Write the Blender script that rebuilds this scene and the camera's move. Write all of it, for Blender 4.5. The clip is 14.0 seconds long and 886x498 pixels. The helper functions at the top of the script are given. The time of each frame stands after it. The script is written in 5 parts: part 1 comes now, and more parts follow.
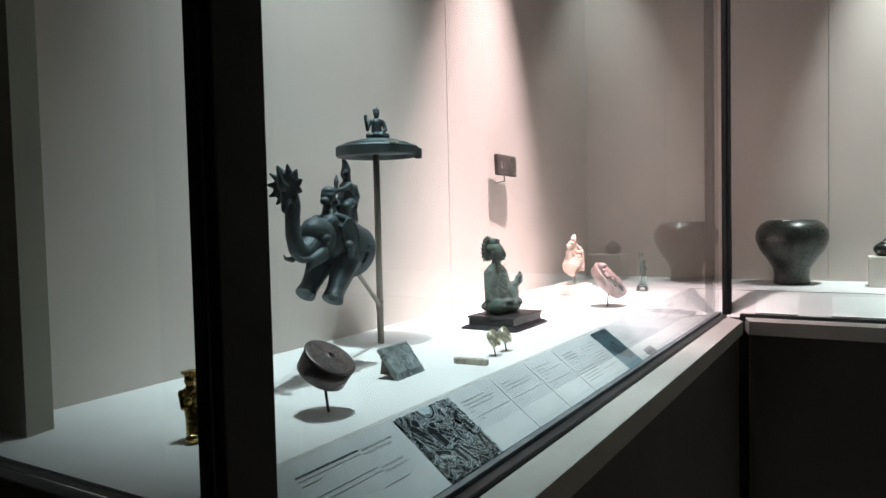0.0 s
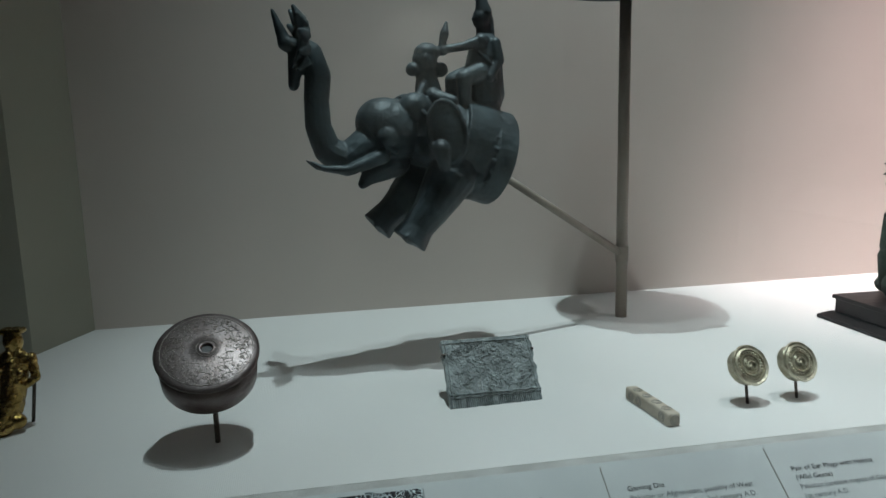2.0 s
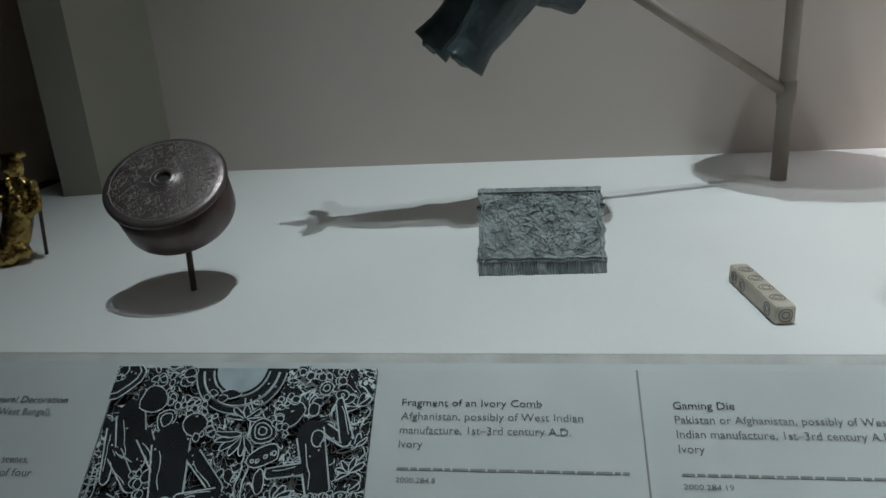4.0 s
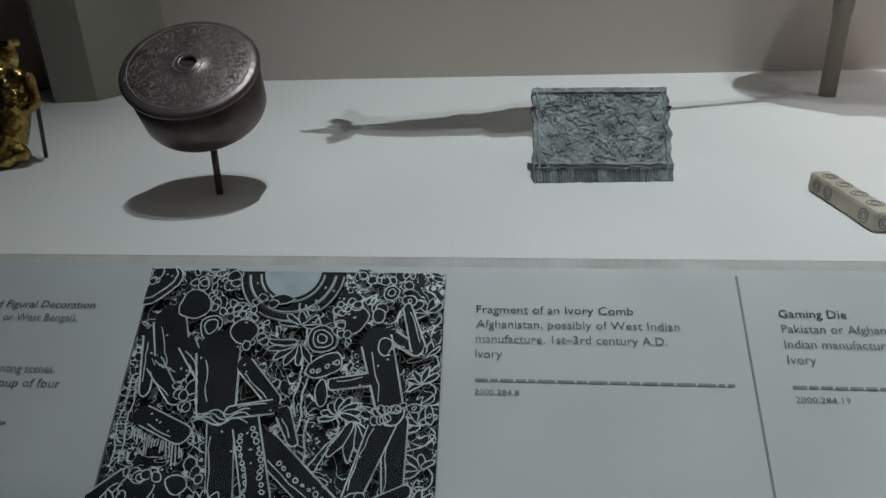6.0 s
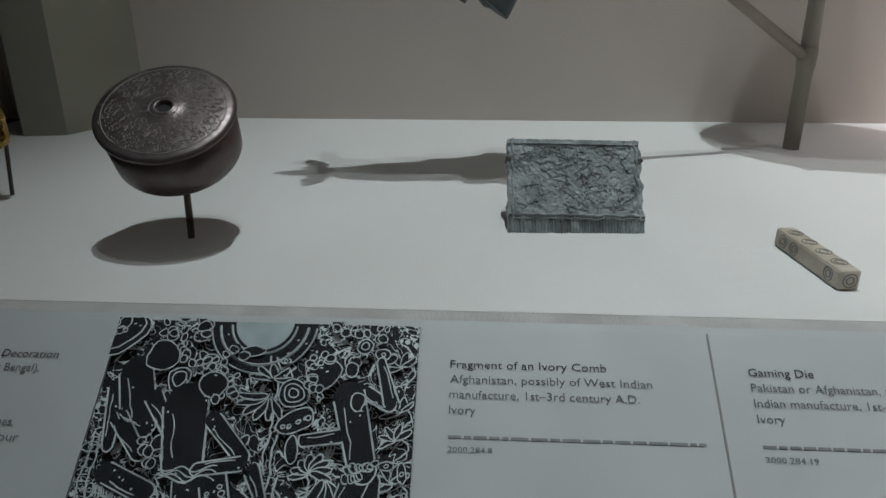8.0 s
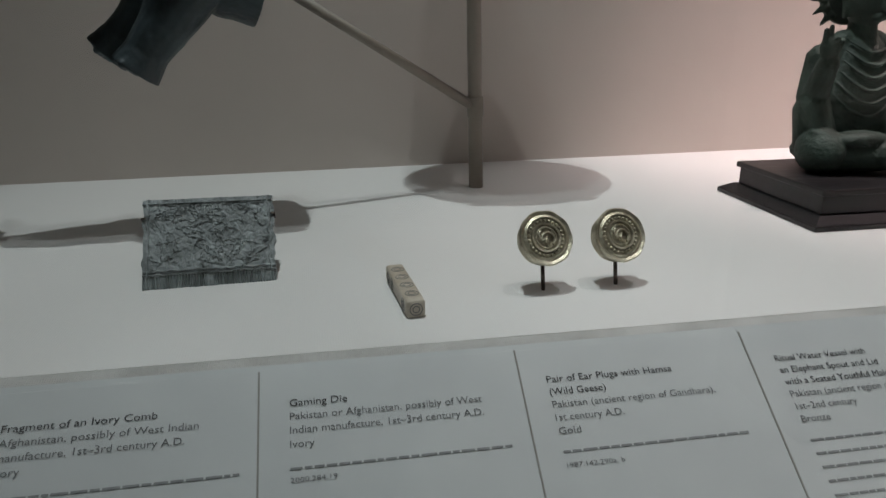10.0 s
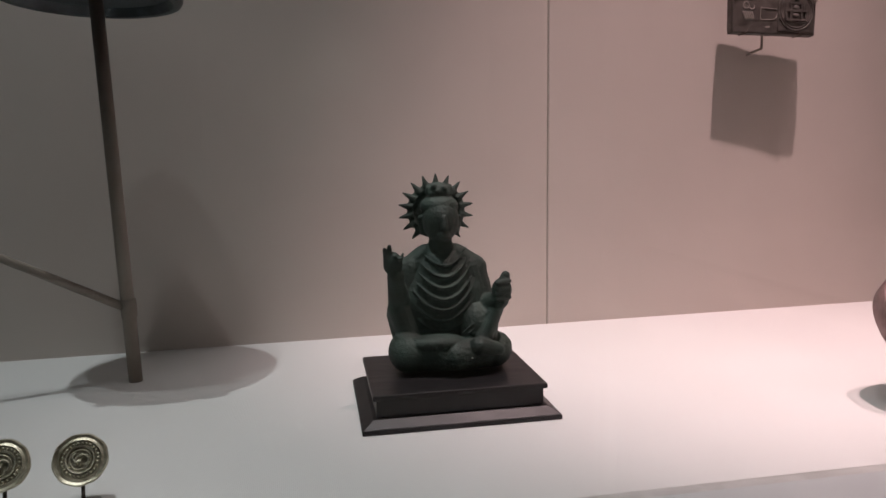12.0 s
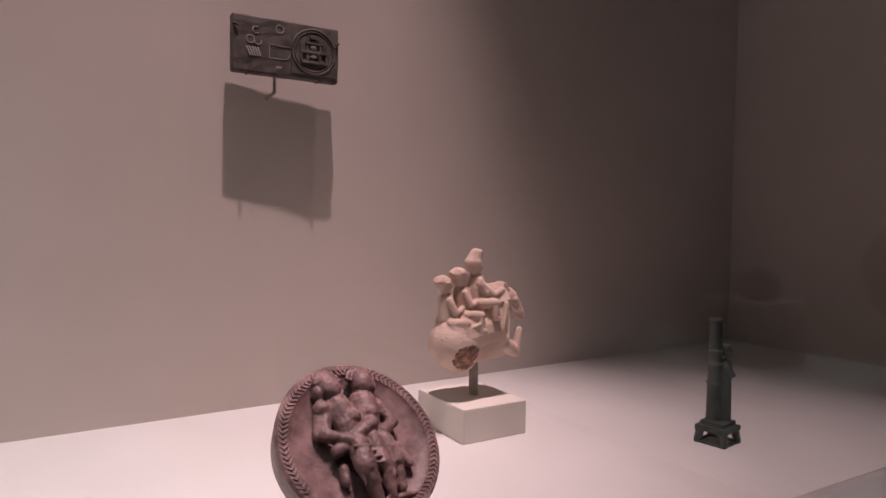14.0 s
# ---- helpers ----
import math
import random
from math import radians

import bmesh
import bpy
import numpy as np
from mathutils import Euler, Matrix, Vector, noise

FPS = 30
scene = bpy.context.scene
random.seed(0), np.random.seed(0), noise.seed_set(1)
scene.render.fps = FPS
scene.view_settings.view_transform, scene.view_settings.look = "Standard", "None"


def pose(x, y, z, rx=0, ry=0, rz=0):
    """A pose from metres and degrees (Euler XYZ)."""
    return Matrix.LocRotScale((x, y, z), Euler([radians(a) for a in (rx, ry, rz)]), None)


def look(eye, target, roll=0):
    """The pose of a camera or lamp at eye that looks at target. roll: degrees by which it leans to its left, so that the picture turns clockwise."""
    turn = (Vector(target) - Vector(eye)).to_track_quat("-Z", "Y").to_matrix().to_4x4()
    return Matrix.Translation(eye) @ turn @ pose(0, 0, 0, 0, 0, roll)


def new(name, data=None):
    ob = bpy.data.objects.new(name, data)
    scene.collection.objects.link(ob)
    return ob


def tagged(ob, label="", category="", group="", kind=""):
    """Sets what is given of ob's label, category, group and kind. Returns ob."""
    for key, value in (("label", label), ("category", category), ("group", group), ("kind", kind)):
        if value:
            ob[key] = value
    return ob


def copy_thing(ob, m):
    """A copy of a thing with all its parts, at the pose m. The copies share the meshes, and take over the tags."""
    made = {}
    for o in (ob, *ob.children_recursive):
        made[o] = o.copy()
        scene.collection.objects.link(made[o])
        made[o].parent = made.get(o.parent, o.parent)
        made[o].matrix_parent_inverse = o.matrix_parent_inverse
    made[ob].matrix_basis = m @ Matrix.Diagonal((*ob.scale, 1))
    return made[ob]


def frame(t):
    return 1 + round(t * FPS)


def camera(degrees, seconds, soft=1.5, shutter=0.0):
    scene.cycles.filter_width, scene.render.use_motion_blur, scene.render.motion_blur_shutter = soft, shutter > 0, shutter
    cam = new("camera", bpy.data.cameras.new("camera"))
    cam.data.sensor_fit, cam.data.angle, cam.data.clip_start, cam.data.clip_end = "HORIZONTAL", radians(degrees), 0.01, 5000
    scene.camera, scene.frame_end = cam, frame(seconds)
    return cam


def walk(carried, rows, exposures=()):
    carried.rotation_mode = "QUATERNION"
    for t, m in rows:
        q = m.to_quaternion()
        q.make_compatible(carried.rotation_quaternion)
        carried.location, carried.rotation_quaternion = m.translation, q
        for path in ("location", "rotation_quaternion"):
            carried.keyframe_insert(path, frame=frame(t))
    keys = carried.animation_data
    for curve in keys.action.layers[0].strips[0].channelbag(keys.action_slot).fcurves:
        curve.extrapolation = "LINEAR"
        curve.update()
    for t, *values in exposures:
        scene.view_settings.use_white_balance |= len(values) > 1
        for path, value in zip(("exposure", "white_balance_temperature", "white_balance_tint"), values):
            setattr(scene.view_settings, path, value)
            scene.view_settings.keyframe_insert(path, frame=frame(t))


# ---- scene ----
cam = camera(65.5, 14.0)
EXPOSURE = [(0, 1.45, 5700, -3), (0.5, 0.95, 5750, -2), (1.0, 0.55, 5800, -1), (1.5, 0.45, 5850, -1), (2.5, 0.45, 5850, 0), (3.5, 0.4, 5900, 3), (6.0, 0.5, 6150, 8), (7.0, 0.5, 6150, 8),
            (9.5, 0.08, 6300, 9), (10.0, -0.02, 6330, 9), (11.0, -0.4, 6400, 10), (12.0, -0.45, 6350, 12), (12.5, -0.45, 6250, 12), (13.0, -0.72, 6250, 11), (14.0, -0.7, 6250, 12)]
PATH = [
    (0, (0.907, 2.248, 1.241), (-0.105, 3.971, 1.155), -1.3),
    (0.5, (0.829, 2.494, 1.245), (-0.367, 4.096, 1.196), -3.2),
    (1, (0.817, 2.708, 1.24), (-0.714, 3.991, 1.154), -6.3),
    (1.5, (0.864, 2.894, 1.244), (-1.01, 3.552, 1.01), -1.6),
    (2, (0.831, 2.979, 1.221), (-1.092, 3.404, 0.875), -1.0),
    (2.5, (0.741, 3.063, 1.196), (-1.188, 3.409, 0.795), -1.5),
    (3, (0.713, 3.096, 1.172), (-1.22, 3.203, 0.67), -2.5),
    (3.5, (0.722, 3.115, 1.164), (-1.179, 2.973, 0.559), -3.1),
    (6, (0.697, 3.065, 1.128), (-1.122, 2.953, 0.302), -1.7),
    (6.5, (0.695, 3.064, 1.128), (-1.125, 2.92, 0.313), -1.6),
    (7, (0.687, 3.057, 1.131), (-1.137, 2.907, 0.324), -1.1),
    (7.2, (0.686, 3.058, 1.131), (-1.144, 2.892, 0.34), -1.0),
    (9.5, (0.723, 3.12, 1.151), (-1.142, 3.477, 0.522), 0.8),
    (10, (0.733, 3.198, 1.152), (-1.129, 3.557, 0.516), -0.5),
    (10.5, (0.762, 3.333, 1.161), (-1.121, 3.683, 0.585), -0.3),
    (11, (0.803, 3.424, 1.165), (-1.119, 3.687, 0.676), -0.9),
    (11.5, (0.813, 3.467, 1.177), (-1.123, 3.703, 0.734), -1.6),
    (12, (0.832, 3.512, 1.218), (-1.105, 3.931, 0.954), -0.9),
    (12.5, (0.863, 3.569, 1.219), (-1.028, 4.214, 1.131), -0.5),
    (13, (0.846, 3.619, 1.214), (-0.953, 4.488, 1.124), -0.8),
    (13.5, (0.766, 3.783, 1.236), (-0.951, 4.801, 1.121), 0.8),
    (14, (0.764, 3.861, 1.223), (-0.924, 4.929, 1.115), 0.6),
]
walk(cam, [(t, look(eye, target, roll)) for t, eye, target, roll in PATH], EXPOSURE)

# ---- light ----
world = bpy.data.worlds.new("gallery_dark")
scene.world = world
world.use_nodes = True
world.node_tree.nodes["Background"].inputs[0].default_value = (0.9, 0.95, 1.0, 1)
world.node_tree.nodes["Background"].inputs[1].default_value = 0.0


def spot(eye, target, watts, colour, size, blend=0.5, soft=0.012):
    data = bpy.data.lights.new("spot_lamp", "SPOT")
    data.energy, data.color, data.spot_size, data.spot_blend, data.shadow_soft_size = watts, colour, radians(size), blend, soft
    ob = new("spot_lamp", data)
    ob.matrix_world = look(eye, target)
    return ob


COOL, WARM = (0.955, 1.0, 0.985), (1.0, 0.70, 0.685)
spot((0.25, 3.16, 2.80), (0.20, 3.40, 1.00), 43, COOL, 53, 1.0, 0.011)
spot((0.40, 3.14, 2.80), (0.17, 3.40, 1.00), 15, COOL, 52, 1.0, 0.014)
spot((0.38, 3.74, 2.80), (0.35, 3.69, 1.00), 26, (1.0, 0.915, 0.885), 32.5, 0.75, 0.014)
spot((0.41, 4.09, 2.85), (0.10, 4.02, 1.25), 178, WARM, 36, 1.0)
spot((0.41, 4.36, 2.85), (0.40, 4.25, 1.00), 100, WARM, 36, 1.0)
spot((1.12, 4.70, 2.85), (1.12, 4.90, 1.25), 78, (1.0, 0.95, 0.9), 38, 0.9)
spot((4.25, 3.60, 2.35), (4.55, 3.60, 1.10), 45, (1.0, 0.97, 0.92), 80, 0.6)
# unseen gallery spots added behind the visitor; floor bounce lifts the dark base
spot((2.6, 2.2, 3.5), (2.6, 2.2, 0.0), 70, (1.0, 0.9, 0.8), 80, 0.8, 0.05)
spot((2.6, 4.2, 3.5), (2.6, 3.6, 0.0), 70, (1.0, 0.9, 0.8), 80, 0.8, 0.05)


# ---- materials ----
def nodes_of(name):
    m = bpy.data.materials.new(name)
    m.use_nodes = True
    t = m.node_tree
    return m, t, t.nodes["Principled BSDF"]


def mat(name, low, high, scale=8.0, rough=0.6, metal=0.0, bump=0.2, fine=400.0, depth=0.0006, spread=0.12, weave=0.0, stretch=(1, 1, 1), coat=0.0):
    """Two-scale surface: broad colour drift, fine grain in roughness and relief, and a woven rib where weave is set."""
    m, t, p = nodes_of(name)
    n, l = t.nodes, t.links
    co = n.new("ShaderNodeTexCoord")
    mp = n.new("ShaderNodeMapping")
    mp.inputs["Scale"].default_value = stretch
    l.new(co.outputs["Object"], mp.inputs["Vector"])
    broad = n.new("ShaderNodeTexNoise")
    broad.inputs["Scale"].default_value, broad.inputs["Detail"].default_value, broad.inputs["Roughness"].default_value = scale, 6, 0.6
    l.new(mp.outputs[0], broad.inputs["Vector"])
    ramp = n.new("ShaderNodeValToRGB")
    ramp.color_ramp.elements[0].position, ramp.color_ramp.elements[1].position = 0.5 - spread, 0.5 + spread
    ramp.color_ramp.elements[0].color, ramp.color_ramp.elements[1].color = (*low, 1), (*high, 1)
    l.new(broad.outputs["Fac"], ramp.inputs[0])
    l.new(ramp.outputs[0], p.inputs["Base Color"])
    grain = n.new("ShaderNodeTexNoise")
    grain.inputs["Scale"].default_value, grain.inputs["Detail"].default_value = fine, 4
    l.new(mp.outputs[0], grain.inputs["Vector"])
    rr = n.new("ShaderNodeMapRange")
    rr.inputs["To Min"].default_value, rr.inputs["To Max"].default_value = max(rough - 0.12, 0.03), min(rough + 0.12, 1)
    l.new(grain.outputs["Fac"], rr.inputs["Value"])
    l.new(rr.outputs[0], p.inputs["Roughness"])
    p.inputs["Metallic"].default_value = metal
    p.inputs["Coat Weight"].default_value = coat
    height = grain.outputs["Fac"]
    if weave:
        wx, wy = n.new("ShaderNodeTexWave"), n.new("ShaderNodeTexWave")
        wy.bands_direction = "Y"
        for w in (wx, wy):
            w.inputs["Scale"].default_value, w.inputs["Distortion"].default_value = weave, 1.5
            l.new(mp.outputs[0], w.inputs["Vector"])
        add = n.new("ShaderNodeMath")
        l.new(wx.outputs["Fac"], add.inputs[0])
        l.new(wy.outputs["Fac"], add.inputs[1])
        both = n.new("ShaderNodeMath")
        l.new(add.outputs[0], both.inputs[0])
        l.new(grain.outputs["Fac"], both.inputs[1])
        height = both.outputs[0]
    b = n.new("ShaderNodeBump")
    b.inputs["Strength"].default_value, b.inputs["Distance"].default_value = bump, depth
    l.new(height, b.inputs["Height"])
    l.new(b.outputs[0], p.inputs["Normal"])
    return m


LINEN = mat("linen_cover", (0.63, 0.625, 0.61), (0.69, 0.685, 0.675), 3, 0.9, bump=0.18, fine=900, depth=0.0004, weave=240)
# greyer, coarser linen than the deck cover, for the front edge
WELT = mat("grey_linen", (0.44, 0.435, 0.42), (0.55, 0.545, 0.53), 30, 0.9, bump=0.5, fine=900, depth=0.0006, weave=300)
WALL = mat("linen_wall", (0.56, 0.50, 0.455), (0.62, 0.555, 0.505), 2.0, 0.92, bump=0.22, fine=700, depth=0.0003, weave=200)
WALL_B = mat("painted_wall", (0.42, 0.39, 0.34), (0.46, 0.43, 0.38), 2.5, 0.9, bump=0.3, fine=500)
PILLAR = mat("olive_pillar", (0.30, 0.29, 0.235), (0.34, 0.33, 0.27), 3, 0.85, bump=0.3, fine=600)
DARK = mat("dark_base", (0.030, 0.027, 0.024), (0.042, 0.038, 0.034), 3, 0.7, bump=0.2, fine=300)
LEDGE = mat("ledge_paint", (0.22, 0.21, 0.19), (0.26, 0.25, 0.23), 5, 0.6, bump=0.15, fine=300)
BLACK = mat("black_metal", (0.012, 0.012, 0.013), (0.022, 0.022, 0.023), 12, 0.45, metal=0.4, bump=0.1, fine=500)
GASKET = mat("grey_gasket", (0.10, 0.11, 0.12), (0.16, 0.17, 0.18), 20, 0.5, metal=0.5, bump=0.1)
CARPET = mat("gallery_floor", (0.20, 0.17, 0.14), (0.26, 0.22, 0.18), 4, 0.8, bump=0.3)
GALLERY = mat("gallery_wall", (0.05, 0.047, 0.043), (0.07, 0.066, 0.06), 2, 0.9)
LABEL = mat("label_board", (0.47, 0.49, 0.495), (0.545, 0.565, 0.565), 14, 0.55, bump=0.06, fine=900, depth=0.0002, spread=0.18)
INK = mat("ink", (0.03, 0.03, 0.033), (0.05, 0.05, 0.055), 50, 0.7, bump=0)
INK3 = mat("pale_grey_ink", (0.19, 0.195, 0.20), (0.25, 0.255, 0.26), 400, 0.7, bump=0)
INK2 = mat("grey_ink", (0.13, 0.135, 0.14), (0.17, 0.175, 0.18), 50, 0.7, bump=0)
BRONZE = mat("blue_green_bronze", (0.017, 0.024, 0.028), (0.076, 0.103, 0.113), 30, 0.54, metal=0.2, bump=0.45, fine=350, depth=0.0008, spread=0.2)
GREEN = mat("green_patina_bronze", (0.018, 0.026, 0.021), (0.055, 0.085, 0.068), 30, 0.66, metal=0.15, bump=0.7, fine=420, depth=0.0009, spread=0.2)
STELE = mat("grey_green_bronze", (0.025, 0.034, 0.030), (0.07, 0.09, 0.08), 60, 0.5, metal=0.3, bump=0.6, fine=500, depth=0.0006)
MOUNT = mat("taupe_mount", (0.25, 0.215, 0.18), (0.31, 0.27, 0.23), 20, 0.55, bump=0.15)
PIN = mat("dark_pin", (0.07, 0.055, 0.045), (0.12, 0.10, 0.08), 60, 0.45, metal=0.6, bump=0.1)
EBONY = mat("black_plinth_wood", (0.006, 0.006, 0.007), (0.015, 0.013, 0.014), 18, 0.42, bump=0.25, fine=260, stretch=(1, 0.15, 1))
COPPER = mat("brown_copper", (0.080, 0.058, 0.054), (0.175, 0.148, 0.148), 45, 0.36, metal=0.6, bump=0.35, fine=450, depth=0.0005, spread=0.2)
GOLD = mat("gold", (0.24, 0.16, 0.045), (0.50, 0.36, 0.13), 60, 0.25, metal=1.0, bump=0.7, fine=260, depth=0.0012)
DULL_GOLD = mat("dull_gold", (0.36, 0.33, 0.24), (0.66, 0.62, 0.49), 90, 0.42, metal=0.8, bump=0.8, fine=500, depth=0.0006)
IVORY = mat("aged_ivory", (0.36, 0.31, 0.24), (0.52, 0.47, 0.39), 60, 0.45, bump=0.3, fine=600, depth=0.0004)
COMB = mat("grey_weathered_ivory", (0.115, 0.13, 0.13), (0.33, 0.365, 0.37), 70, 0.5, bump=0.8, fine=520, depth=0.0010, spread=0.16)
STONE = mat("dark_schist", (0.050, 0.042, 0.036), (0.105, 0.09, 0.08), 60, 0.55, bump=0.6, fine=500, depth=0.0006)
SCRATCH = mat("pale_incision", (0.30, 0.27, 0.24), (0.40, 0.36, 0.33), 80, 0.7)
def fracture(m, centre, radius, colour):
    """A broken place on a body: the raw core shows inside a ragged round outline."""
    t = m.node_tree
    n, l = t.nodes, t.links
    p = n["Principled BSDF"]
    skin = p.inputs["Base Color"].links[0].from_socket
    co = n.new("ShaderNodeTexCoord")
    gap = n.new("ShaderNodeVectorMath")
    gap.operation = "DISTANCE"
    gap.inputs[1].default_value = centre
    l.new(co.outputs["Object"], gap.inputs[0])
    rag = n.new("ShaderNodeTexNoise")
    rag.inputs["Scale"].default_value = 160
    l.new(co.outputs["Object"], rag.inputs["Vector"])
    add = n.new("ShaderNodeMath")
    add.operation = "MULTIPLY_ADD"
    add.inputs[1].default_value = 0.008
    l.new(rag.outputs["Fac"], add.inputs[0])
    l.new(gap.outputs["Value"], add.inputs[2])
    step = n.new("ShaderNodeMath")
    step.operation = "LESS_THAN"
    step.inputs[1].default_value = radius + 0.004
    l.new(add.outputs[0], step.inputs[0])
    core = n.new("ShaderNodeValToRGB")
    core.color_ramp.elements[0].position, core.color_ramp.elements[1].position = 0.4, 0.62
    core.color_ramp.elements[0].color, core.color_ramp.elements[1].color = (0.12, 0.075, 0.06, 1), (*colour, 1)
    l.new(rag.outputs["Fac"], core.inputs[0])
    mix = n.new("ShaderNodeMix")
    mix.data_type = "RGBA"
    l.new(step.outputs[0], mix.inputs["Factor"])
    l.new(skin, mix.inputs["A"])
    l.new(core.outputs[0], mix.inputs["B"])
    l.new(mix.outputs["Result"], p.inputs["Base Color"])
    return m


TERRA = mat("pink_terracotta", (0.52, 0.37, 0.30), (0.68, 0.54, 0.46), 35, 0.85, bump=0.7, fine=420, depth=0.0008, spread=0.18)
fracture(TERRA, (0.026, -0.018, -0.003), 0.0170, (0.42, 0.20, 0.13))
RED = mat("red_brown_stone", (0.115, 0.062, 0.062), (0.30, 0.185, 0.18), 55, 0.5, bump=0.6, fine=420, depth=0.0007, spread=0.13)
BLOCK = mat("cream_block", (0.68, 0.64, 0.58), (0.74, 0.70, 0.64), 12, 0.85, bump=0.2, fine=600)
CELADON = mat("dark_bowl", (0.030, 0.034, 0.030), (0.065, 0.07, 0.06), 14, 0.3, metal=0.3, bump=0.2, fine=120)
CARD = mat("white_card", (0.70, 0.72, 0.70), (0.76, 0.78, 0.76), 20, 0.6, bump=0.05)


def glass_mat():
    m, t, p = nodes_of("case_glass")
    p.inputs["Base Color"].default_value = (0.98, 1.0, 0.99, 1)
    p.inputs["Transmission Weight"].default_value = 1
    p.inputs["Roughness"].default_value = 0.0
    p.inputs["IOR"].default_value = 1.28
    return m


GLASS = glass_mat()


def line_art_mat():
    """White outline drawing on black: contour lines of warped noise at two scales."""
    m, t, p = nodes_of("line_drawing")
    n, l = t.nodes, t.links
    co = n.new("ShaderNodeTexCoord")

    def lines(scale, level, width, warp):
        tex = n.new("ShaderNodeTexNoise")
        tex.inputs["Scale"].default_value, tex.inputs["Detail"].default_value, tex.inputs["Distortion"].default_value = scale, 2.0, warp
        l.new(co.outputs["Object"], tex.inputs["Vector"])
        a = n.new("ShaderNodeMath")
        a.operation = "SUBTRACT"
        a.inputs[1].default_value = level
        l.new(tex.outputs["Fac"], a.inputs[0])
        b = n.new("ShaderNodeMath")
        b.operation = "ABSOLUTE"
        l.new(a.outputs[0], b.inputs[0])
        c = n.new("ShaderNodeMath")
        c.operation = "LESS_THAN"
        c.inputs[1].default_value = width
        l.new(b.outputs[0], c.inputs[0])
        return c.outputs[0]

    parts = [lines(88, 0.57, 0.0100, 1.2), lines(66, 0.43, 0.0080, 0.8), lines(120, 0.5, 0.0070, 1.0)]
    vor = n.new("ShaderNodeTexVoronoi")
    vor.inputs["Scale"].default_value = 210
    l.new(co.outputs["Object"], vor.inputs["Vector"])
    gate = n.new("ShaderNodeTexNoise")
    gate.inputs["Scale"].default_value = 38
    l.new(co.outputs["Object"], gate.inputs["Vector"])
    g1 = n.new("ShaderNodeMath")
    g1.operation = "GREATER_THAN"
    g1.inputs[1].default_value = 0.60
    l.new(gate.outputs["Fac"], g1.inputs[0])
    g2 = n.new("ShaderNodeMath")
    g2.operation = "LESS_THAN"
    g2.inputs[1].default_value = 0.26
    l.new(vor.outputs["Distance"], g2.inputs[0])
    g3 = n.new("ShaderNodeMath")
    g3.operation = "MULTIPLY"
    l.new(g1.outputs[0], g3.inputs[0])
    l.new(g2.outputs[0], g3.inputs[1])
    total = g3.outputs[0]
    for q in parts:
        mx = n.new("ShaderNodeMath")
        mx.operation = "MAXIMUM"
        l.new(total, mx.inputs[0])
        l.new(q, mx.inputs[1])
        total = mx.outputs[0]
    mix = n.new("ShaderNodeMix")
    mix.data_type = "RGBA"
    mix.inputs["A"].default_value, mix.inputs["B"].default_value = (0.010, 0.012, 0.016, 1), (0.62, 0.68, 0.70, 1)
    l.new(total, mix.inputs["Factor"])
    l.new(mix.outputs["Result"], p.inputs["Base Color"])
    p.inputs["Roughness"].default_value = 0.4
    return m


LINE_ART = line_art_mat()


def photo_mat():
    """Printed studio backdrop, dark teal at the top edge to mid teal lower down."""
    m, t, p = nodes_of("printed_teal")
    n, l = t.nodes, t.links
    co, sep, ramp = n.new("ShaderNodeTexCoord"), n.new("ShaderNodeSeparateXYZ"), n.new("ShaderNodeValToRGB")
    l.new(co.outputs["Generated"], sep.inputs[0])
    l.new(sep.outputs["X"], ramp.inputs[0])
    ramp.color_ramp.elements[0].color, ramp.color_ramp.elements[1].color = (0.022, 0.045, 0.058, 1), (0.10, 0.19, 0.23, 1)
    l.new(ramp.outputs[0], p.inputs["Base Color"])
    p.inputs["Roughness"].default_value = 0.35
    return m


PHOTO = photo_mat()
PHOTO_DARK = mat("printed_vessel", (0.008, 0.015, 0.019), (0.030, 0.052, 0.062), 60, 0.4, bump=0)
PHOTO_MID = mat("printed_vessel_sheen", (0.016, 0.032, 0.039), (0.055, 0.10, 0.12), 45, 0.4, bump=0)
PHOTO_PALE = mat("printed_glint", (0.09, 0.15, 0.17), (0.13, 0.20, 0.22), 60, 0.4, bump=0)
BADGE = mat("printed_grey", (0.07, 0.075, 0.085), (0.16, 0.165, 0.18), 90, 0.4, bump=0)


# ---- mesh tools ----
def mesh_of(bm, name, material, smooth=False):
    me = bpy.data.meshes.new(name)
    bmesh.ops.recalc_face_normals(bm, faces=bm.faces)
    bm.to_mesh(me)
    bm.free()
    for f in me.polygons:
        f.use_smooth = smooth
    me.materials.append(material)
    return me


def thing(name, bm, material, label, category, group="", kind="", at=None, smooth=False):
    ob = new(name, mesh_of(bm, name, material, smooth) if bm else None)
    if at is not None:
        ob.matrix_world = at
    return tagged(ob, label, category, group, kind)


def part(name, bm, material, parent, label="", at=None, smooth=False):
    ob = new(name, mesh_of(bm, name, material, smooth))
    ob.parent = parent
    if at is not None:
        ob.matrix_basis = at
    return tagged(ob, label)


